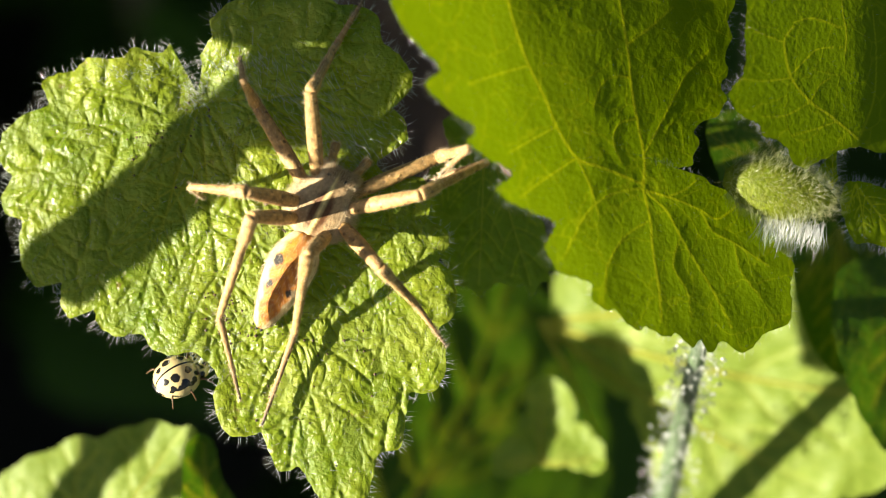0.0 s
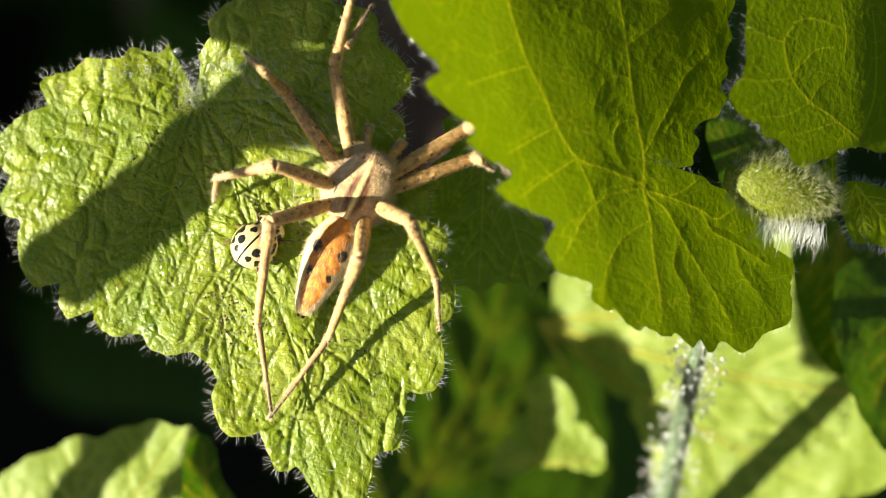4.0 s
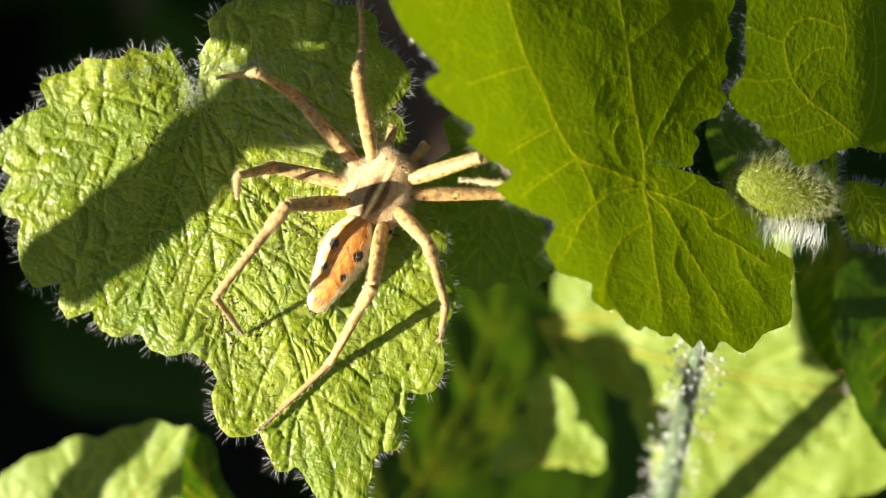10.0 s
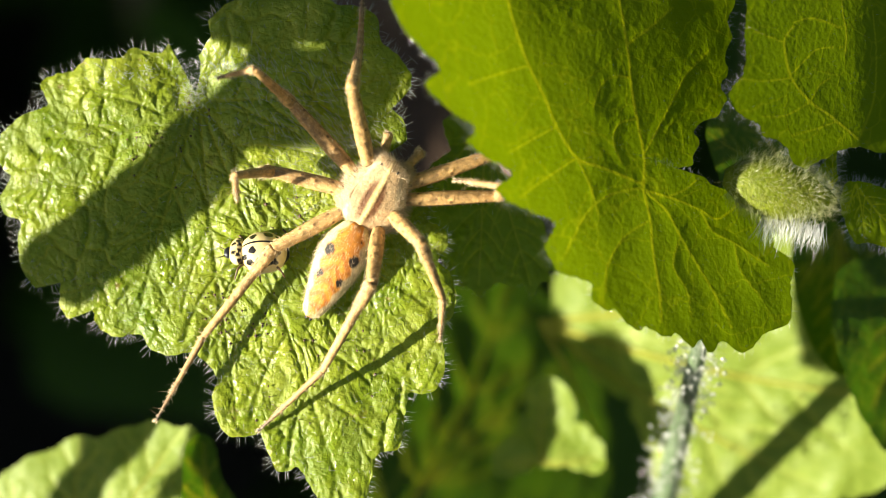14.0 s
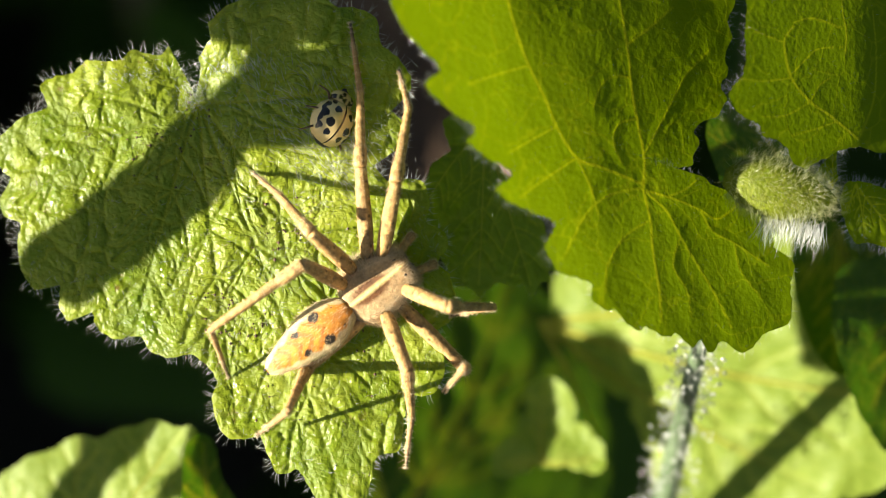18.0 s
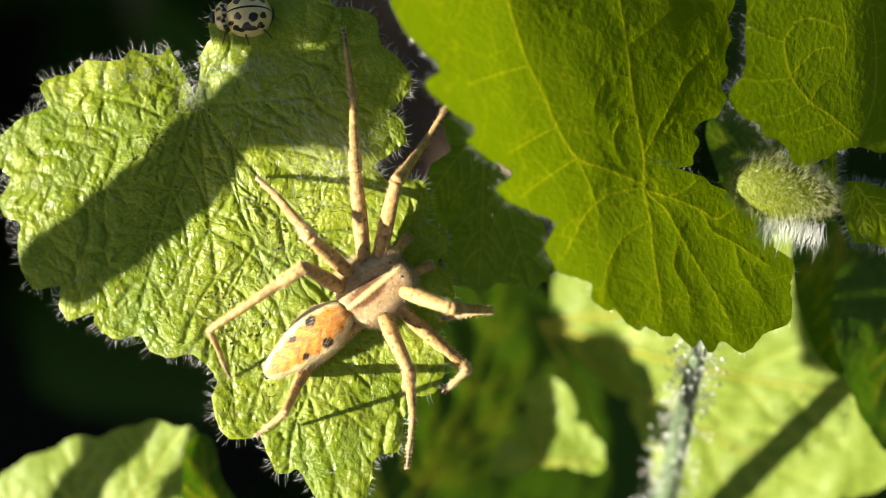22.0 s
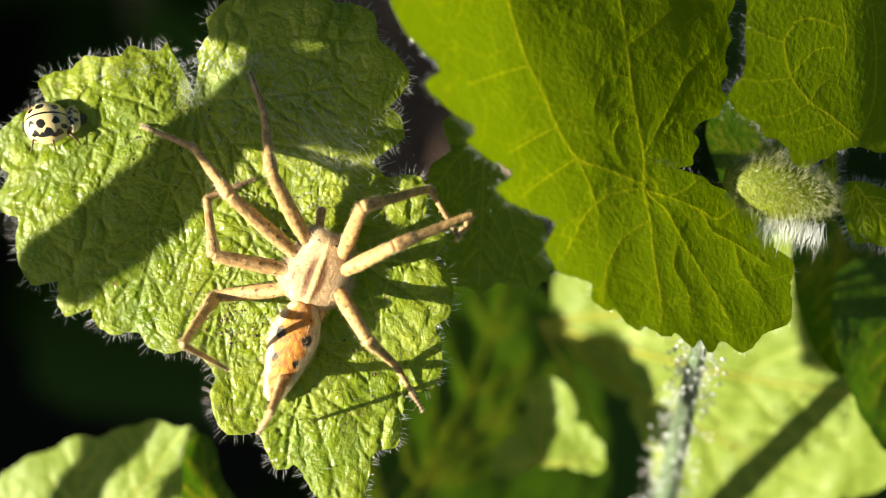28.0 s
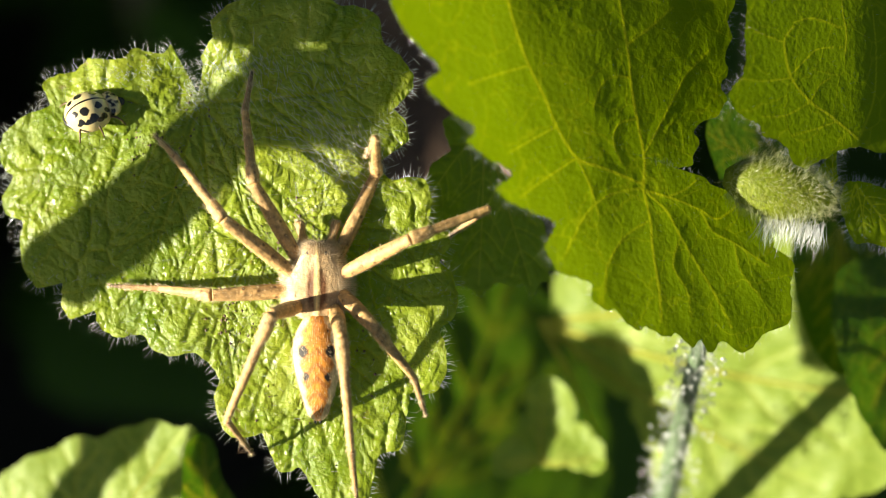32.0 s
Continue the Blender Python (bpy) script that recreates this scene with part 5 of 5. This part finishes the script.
def motions():
    stance((0, 0.8), (-9.5, 0.9), 62,
           (-9.1, 10.8, -7.6, 14.2, -5.7, 17.4), (-12.8, 9.6, -13.6, 11.4, -14.2, 13.4),
           (-13.4, 3.9, -17.5, 4.3, -16.9, 3.6), (-13.0, 2.2, -15.5, -4.7, -14.3, -10.7),
           (-0.7, 6.3, 1.8, 6.9, -0.2, 5.2), (-1.5, 3.7, 2.2, 5.6, -0.4, 5.0),
           (-4.3, -1.3, -1.9, -3.9, -0.2, -6.2), (-9.2, -0.4, -10.4, -5.9, -13.0, -13.1))
    stance((1, 1.1), (-9.2, 0.7), 63,
           (-9.0, 10.9, -7.7, 14.2, -5.8, 17.2), (-12.3, 9.7, -13.3, 11.7, -14.0, 13.5),
           (-13.2, 4.1, -17.4, 4.5, -16.9, 3.8), (-11.1, 3.9, -15.1, 0.7, -21.1, -7.9),
           (-0.7, 6.0, 2.2, 6.9, -1.0, 5.2), (-1.5, 3.9, 2.2, 5.7, -0.4, 5.0),
           (-4.3, -0.9, -2.0, -3.2, -0.4, -5.7), (-8.8, -1.4, -10.7, -8.1, -13.1, -13.1))
    stance((1.5,), (-8.6, 1.0), 63,
           (-8.7, 11.1, -7.5, 14.3, -5.8, 17.2), (-12.0, 9.8, -13.1, 11.7, -13.9, 13.6),
           (-12.7, 4.5, -17.1, 4.6, -16.8, 3.7), (-12.5, 1.4, -16.5, -4.2, -17.8, -11.5),
           (-0.2, 6.7, 2.2, 7.3, 0.5, 5.7), (-1.1, 4.2, 2.4, 5.8, 0.5, 5.2),
           (-3.7, -0.3, -1.7, -2.8, -0.4, -5.9), (-8.1, -1.4, -10.0, -7.8, -13.1, -13.1))
    stance((2, 3.7), (-7.1, 2.0), 65,
           (-7.6, 11.8, -7.1, 15.2, -5.8, 17.2), (-10.9, 10.5, -12.1, 12.0, -13.5, 13.8),
           (-11.5, 5.6, -16.0, 4.9, -16.3, 3.4), (-11.3, 1.9, -12.7, -5.7, -11.6, -13.1),
           (0.5, 8.0, 2.2, 8.9, 4.8, 7.2), (-0.1, 5.8, 2.4, 6.2, 4.1, 5.7),
           (-2.3, 1.8, -0.7, -1.8, -0.2, -6.1), (-5.9, -0.3, -8.2, -6.2, -13.0, -13.0))
    stance((5.4, 5.6), (-5.2, 1.9), 63,
           (-5.9, 12.6, -5.7, 15.6, -5.6, 17.4), (-8.8, 10.0, -12.1, 12.4, -16.0, 12.2),
           (-8.8, 5.8, -13.5, 5.3, -15.3, 3.8), (-8.5, 4.0, -13.3, -1.1, -14.4, -6.1),
           (2.2, 7.2, 5.4, 7.8, 6.2, 5.7), (3.3, 5.1, 4.0, 4.9, 0.8, 5.4),
           (-1.3, 2.3, 0.8, -2.8, -0.2, -6.3), (-4.1, -1.8, -7.0, -7.1, -13.0, -12.9))
    stance((6, 6.3), (-4.3, 1.6), 57,
           (-4.6, 11.3, -5.1, 14.6, -5.7, 17.4), (-8.3, 10.0, -11.6, 11.6, -15.5, 12.0),
           (-9.3, 5.6, -13.3, 5.0, -15.3, 3.6), (-8.3, 3.2, -13.3, -1.5, -14.1, -5.9),
           (3.4, 6.1, 5.7, 7.1, 7.0, 4.4), (4.1, 3.5, 6.1, 3.8, 3.0, 4.6),
           (0.0, 0.6, 1.1, -4.3, -0.2, -6.3), (-3.7, -3.1, -7.2, -8.2, -13.0, -13.0))
    stance((7, 9.4), (-4.4, 1.6), 58,
           (-4.6, 10.9, -5.0, 15.2, -5.6, 17.4), (-8.5, 10.0, -11.2, 11.9, -15.5, 12.0),
           (-9.2, 5.7, -13.3, 5.0, -15.3, 3.7), (-8.3, 3.2, -13.2, -1.2, -14.2, -6.1),
           (3.8, 6.0, 6.1, 7.1, 7.3, 4.3), (4.5, 3.3, 6.5, 3.7, 2.6, 4.8),
           (-0.1, 1.1, 1.2, -3.9, -0.2, -6.4), (-3.6, -3.2, -7.0, -7.8, -13.1, -12.9))
    stance((10, 12.4), (-5.6, 2.0), 61,
           (-5.8, 11.6, -5.6, 14.5, -5.8, 17.2), (-10.4, 10.9, -12.6, 12.0, -15.7, 11.9),
           (-11.6, 5.7, -14.0, 5.0, -14.3, 3.6), (-10.6, 3.0, -14.4, -1.8, -14.2, -6.0),
           (2.6, 6.3, 5.1, 7.3, 6.2, 4.7), (3.9, 3.9, 5.1, 4.3, 1.2, 4.8),
           (-1.5, 0.9, 0.2, -3.9, -0.2, -6.4), (-4.8, -2.5, -8.0, -8.1, -13.1, -12.9))
    stance((13, 13.1), (-5.6, 2.1), 59,
           (-5.8, 11.3, -5.7, 14.6, -5.7, 16.8), (-9.9, 10.2, -12.2, 12.0, -15.5, 11.9),
           (-11.5, 5.8, -13.9, 5.0, -14.2, 3.8), (-10.5, 3.1, -14.3, -1.7, -14.1, -5.9),
           (2.6, 6.3, 4.6, 7.3, 5.8, 4.8), (3.9, 3.7, 5.3, 4.2, 1.4, 4.7),
           (-1.3, 0.6, 0.2, -3.9, -0.2, -6.3), (-4.8, -3.1, -8.0, -8.6, -13.0, -13.0))
    stance((13.5, 14.8), (-5.9, 1.6), 61,
           (-6.2, 10.9, -5.8, 14.2, -5.7, 16.9), (-10.6, 10.2, -12.8, 12.2, -15.7, 11.9),
           (-11.8, 5.4, -14.2, 5.0, -14.3, 3.4), (-12.5, -0.3, -17.6, -7.1, -21.1, -13.6),
           (2.6, 6.3, 5.1, 7.1, 6.2, 4.7), (3.4, 3.7, 4.2, 4.2, 0.8, 4.8),
           (-1.5, 0.4, 0.0, -3.5, -0.2, -6.4), (-4.8, -1.8, -8.4, -8.5, -13.1, -12.9))
    stance((16.4, 16.7), (-6.1, 1.4), 59,
           (-6.0, 11.4, -5.7, 14.2, -5.6, 16.9), (-9.9, 9.8, -12.8, 12.4, -15.7, 11.8),
           (-12.0, 5.7, -15.5, 6.1, -19.1, 4.8), (-11.6, 2.3, -14.9, -3.0, -15.3, -9.1),
           (2.6, 6.1, 5.1, 6.9, 6.2, 4.7), (3.3, 3.5, 4.0, 4.1, 0.8, 5.0),
           (-2.7, 0.7, -0.6, -3.5, -0.2, -6.3), (-5.2, -1.8, -8.4, -8.5, -13.1, -12.9))
    stance((17, 17.1), (-4.6, 0.3), 53,
           (-4.1, 9.3, -4.2, 12.4, -5.4, 14.2), (-7.1, 9.0, -8.4, 11.0, -9.6, 11.8),
           (-10.1, 5.1, -12.5, 6.3, -14.2, 5.6), (-10.8, 1.1, -14.6, -3.5, -15.3, -9.0),
           (3.4, 4.6, 4.7, 3.5, 0.5, 5.0), (4.8, 1.8, 4.0, 2.7, 0.5, 4.3),
           (-1.3, -1.4, 0.2, -5.3, -0.2, -6.1), (-4.8, -4.2, -8.4, -9.6, -13.1, -13.0))
    stance((17.5,), (-6.8, -3.6), 34,
           (-3.6, 5.3, -2.2, 10.6, -3.3, 13.1), (-6.4, 3.9, -7.0, 7.4, -9.4, 11.0),
           (-9.0, 2.3, -11.2, 4.6, -13.0, 5.2), (-9.7, -0.2, -14.9, -3.9, -15.2, -9.0),
           (0.5, -3.5, 3.2, -3.9, 0.5, -4.5), (0.5, -7.0, 1.7, -8.7, 0.3, -10.2),
           (-3.4, -6.0, -1.5, -10.3, -0.8, -13.5), (-8.0, -6.7, -10.5, -11.0, -13.1, -13.0))
    stance((18, 18.8), (-6.6, -4.1), 38,
           (-3.2, 4.6, -2.4, 9.6, -3.1, 12.6), (-5.7, 5.6, -5.8, 11.0, -6.7, 17.1),
           (-9.0, 1.1, -11.4, 3.7, -13.2, 5.2), (-9.5, -1.0, -14.9, -4.8, -15.2, -9.1),
           (0.3, -3.9, 3.1, -4.0, 0.5, -4.7), (0.1, -7.0, 1.5, -8.1, 0.1, -10.0),
           (-3.0, -7.0, -2.2, -11.7, -2.8, -17.0), (-8.0, -7.0, -10.5, -11.0, -13.1, -13.1))
    stance((19, 19.3), (-6.7, -4.0), 38,
           (-3.3, 5.5, -2.1, 10.3, -3.0, 12.4), (-5.7, 5.5, -5.8, 11.1, -6.9, 17.4),
           (-9.5, 1.6, -11.6, 4.2, -13.1, 5.1), (-9.5, -1.1, -15.1, -4.7, -15.2, -8.9),
           (0.2, -3.9, 3.0, -4.1, 0.2, -4.7), (-0.2, -6.8, 1.6, -8.2, -0.2, -10.1),
           (-2.7, -8.2, -2.1, -12.9, -2.8, -16.9), (-8.5, -9.3, -10.8, -11.6, -13.0, -13.0))
    stance((19.7, 27.5), (-6.8, -4.3), 39,
           (-3.2, 4.6, -1.3, 7.4, 0.4, 10.2), (-6.0, 4.9, -6.3, 10.6, -7.1, 16.2),
           (-9.0, 0.7, -11.6, 3.7, -13.1, 5.0), (-9.4, -1.2, -14.9, -4.8, -15.1, -9.1),
           (0.5, -4.0, 2.9, -4.2, 0.5, -4.8), (0.1, -7.0, 1.6, -8.3, 0.1, -10.0),
           (-3.0, -7.0, -2.1, -11.7, -2.7, -17.0), (-8.0, -7.0, -10.7, -11.1, -13.1, -13.1))
    stance((28,), (-9.6, -3.9), 70,
           (-11.7, 5.1, -12.5, 9.5, -13.7, 12.6), (-14.4, 3.4, -17.5, 7.1, -21.5, 8.8),
           (-15.8, -0.5, -16.7, 3.6, -13.3, 5.0), (-13.8, -3.1, -17.7, -6.5, -15.1, -8.5),
           (-5.6, 2.6, -0.9, 4.2, 1.2, 0.6), (-3.3, 0.2, 0.6, 1.8, 1.0, 0.6),
           (-5.2, -6.2, -3.3, -8.2, -1.4, -11.4), (-10.7, -8.2, -11.6, -11.0, -12.9, -12.9))
    stance((28.4, 32), (-8.8, -4.8), 90,
           (-12.9, 4.2, -13.8, 9.6, -13.5, 12.6), (-14.8, 1.8, -18.6, 6.4, -20.5, 8.1),
           (-15.7, -3.2, -20.1, -2.8, -23.8, -2.6), (-11.6, -4.4, -14.4, -10.8, -13.5, -14.5),
           (-5.2, 4.2, -4.6, 7.6, -5.4, 6.5), (-2.2, 0.7, 1.9, 2.3, 0.5, 0.9),
           (-4.5, -5.6, -2.0, -9.0, -1.2, -11.7), (-6.9, -6.0, -6.3, -13.8, -6.0, -18.3))
    body, joints = spider_rows()
    walk(spider, body)
    for (leg, shin, foot), (a, b, c) in zip(legs, joints):
        walk(leg, a)
        walk(shin, b)
        walk(foot, c)
    track, lean = [], {17.5: 15, 18: 35, 18.5: 20, 23.5: -15, 24: -42, 24.5: -20}
    for t, u, v, heading, tilt, lift in [
        (0, -18.93, -9.43, 32, 35, -1.5),
        (0.5, -17.58, -7.60, 15, 25, -0.5),
        (1, -16.55, -6.52, 52, 10, 0),
        (1.5, -15.12, -4.26, 30, 20, 0),
        (2, -15.12, -4.18, 58, 0, 0),
        (2.5, -15.35, -2.35, 78, 5, 0),
        (3, -14.04, -1.51, 45, 10, 0),
        (3.5, -13.92, -0.91, 50, 10, 0),
        (5.5, -10.18, 3.50, 25, 10, 0),
        (6, -10.10, 3.54, 30, 5, 0),
        (7, -9.55, 3.78, 55, 0, 0),
        (7.5, -8.91, 3.82, 10, 5, 0),
        (8, -7.48, 2.98, -20, 10, 0),
        (8.5, -7.00, 2.23, -35, 20, 0),
        (9, -6.44, 1.95, -60, 20, -0.3),
        (9.5, -5.53, 1.63, -110, 10, -0.4),
        (10.5, -5.13, 1.23, -160, 10, -0.4),
        (12, -6.72, 0.84, -150, 10, -0.3),
        (12.5, -8.91, 0.12, -140, 20, -0.2),
        (13, -11.62, -1.15, -152, 35, 0),
        (13.5, -11.93, -0.91, -165, 35, 0),
        (14, -12.77, -0.60, -180, 35, 0),
        (14.5, -14.08, 1.15, -250, 5, 0),
        (15.2, -13.68, 2.82, -285, 0, 0),
        (16, -11.30, 4.42, -310, 0, 0),
        (16.5, -10.10, 5.13, -295, 0, 0),
        (17, -10.82, 6.01, -267, 5, 0),
        (17.5, -9.39, 7.52, -295, 0, 0),
        (18, -8.11, 8.95, -300, 0, 0),
        (18.5, -8.19, 10.14, -290, 0, 0),
        (19, -6.28, 11.18, -345, 40, 0),
        (19.5, -7.08, 12.21, -310, 10, 0),
        (20, -7.48, 13.09, -278, 0, 0),
        (20.5, -8.11, 13.88, -250, 0, 0),
        (21, -9.51, 14.56, -212, 15, 0),
        (21.5, -11.62, 15.35, -195, 20, 0),
        (22, -13.88, 16.35, -175, 20, 0),
        (22.5, -16.79, 15.87, -160, 20, 0.3),
        (23, -18.54, 15.08, -178, 35, 0.5),
        (23.5, -21.60, 13.41, -145, 10, 0.2),
        (24, -22.55, 12.13, -100, 10, 0),
        (24.5, -23.23, 9.83, -110, 25, 0),
        (25, -23.71, 8.87, -145, 35, 0),
        (25.5, -26.01, 8.47, -165, 40, 0),
        (26.2, -28.40, 8.39, -170, 40, 0),
        (26.7, -29.52, 8.71, -250, 25, 0),
        (27.2, -29.67, 8.91, -320, 20, 0),
        (27.5, -29.59, 8.91, -355, 30, 0),
        (28, -28.16, 8.71, -352, 30, 0),
        (28.4, -28.16, 8.71, -352, 30, 0),
        (30, -28.08, 8.71, -352, 30, 0),
        (30.7, -28.00, 8.71, -350, 30, 0),
        (31.5, -26.49, 9.03, -342, 45, 0),
        (32, -25.22, 9.43, -335, 35, 0),
    ]:
        track.append((t, bug_pose(u, v, ground_at(u, v) + lift, heading, tilt, lean.get(t, 0))))
    walk(ladybird, track)
    track = []
    for t, u, v, w, heading in [
        (0, 34.93, -7.10, -21, 150),
        (4.4, 34.93, -7.10, -21, 150),
        (4.9, 31.57, -5.10, -13, 150),
        (5.3, 29.09, -3.55, -12.5, 100),
        (5.5, 29.05, -3.21, -12.5, 95),
        (5.7, 28.88, -2.78, -12.5, 95),
        (5.9, 28.75, -2.14, -12.5, 95),
        (7, 28.70, 0.04, -12.5, 60),
        (7.5, 28.70, 0.21, -12.5, -10),
        (8, 28.88, -0.64, -12.5, -80),
        (8.3, 29.39, -1.41, -12.5, -60),
        (8.7, 29.39, -1.93, -12.5, 0),
        (9, 29.64, -2.95, -12.5, 40),
        (9.2, 29.60, -3.89, -12.5, 60),
        (9.4, 29.56, -5.18, -12.5, 80),
        (9.6, 29.94, -6.67, -12.5, 95),
        (9.8, 30.62, -8.56, -13.5, 100),
        (10.2, 33.16, -10.62, -20, 90),
        (10.6, 35.27, -11.29, -24, 90),
        (32, 35.27, -11.29, -24, 90),
    ]:
        track.append((t, bug_pose(u, v, w, heading, 10)))
    walk(fly, track)
    rest = perch_leaf.matrix_basis.copy()
    sway = [(0, 0, 0), (0.9, 0, 0), (1.1, -0.01, -0.05), (2.0, -0.08, 0.0), (5.5, -0.12, -0.03), (9.5, -0.12, -0.04), (13.0, -0.08, -0.03), (16.8, -0.08, -0.02), (17.1, -0.12, -0.13),
            (18.0, -0.10, -0.18), (27.7, -0.10, -0.16), (28.0, -0.24, 0.12), (28.4, 0.02, -0.14), (29.4, 0.06, -0.06), (32.0, 0.06, -0.06)]
    walk(perch_leaf, [(t, PLAN @ Matrix.Translation((u * MM, v * MM, 0)) @ PLAN.inverted() @ rest) for t, u, v in sway])


ground()
undergrowth()
motions()
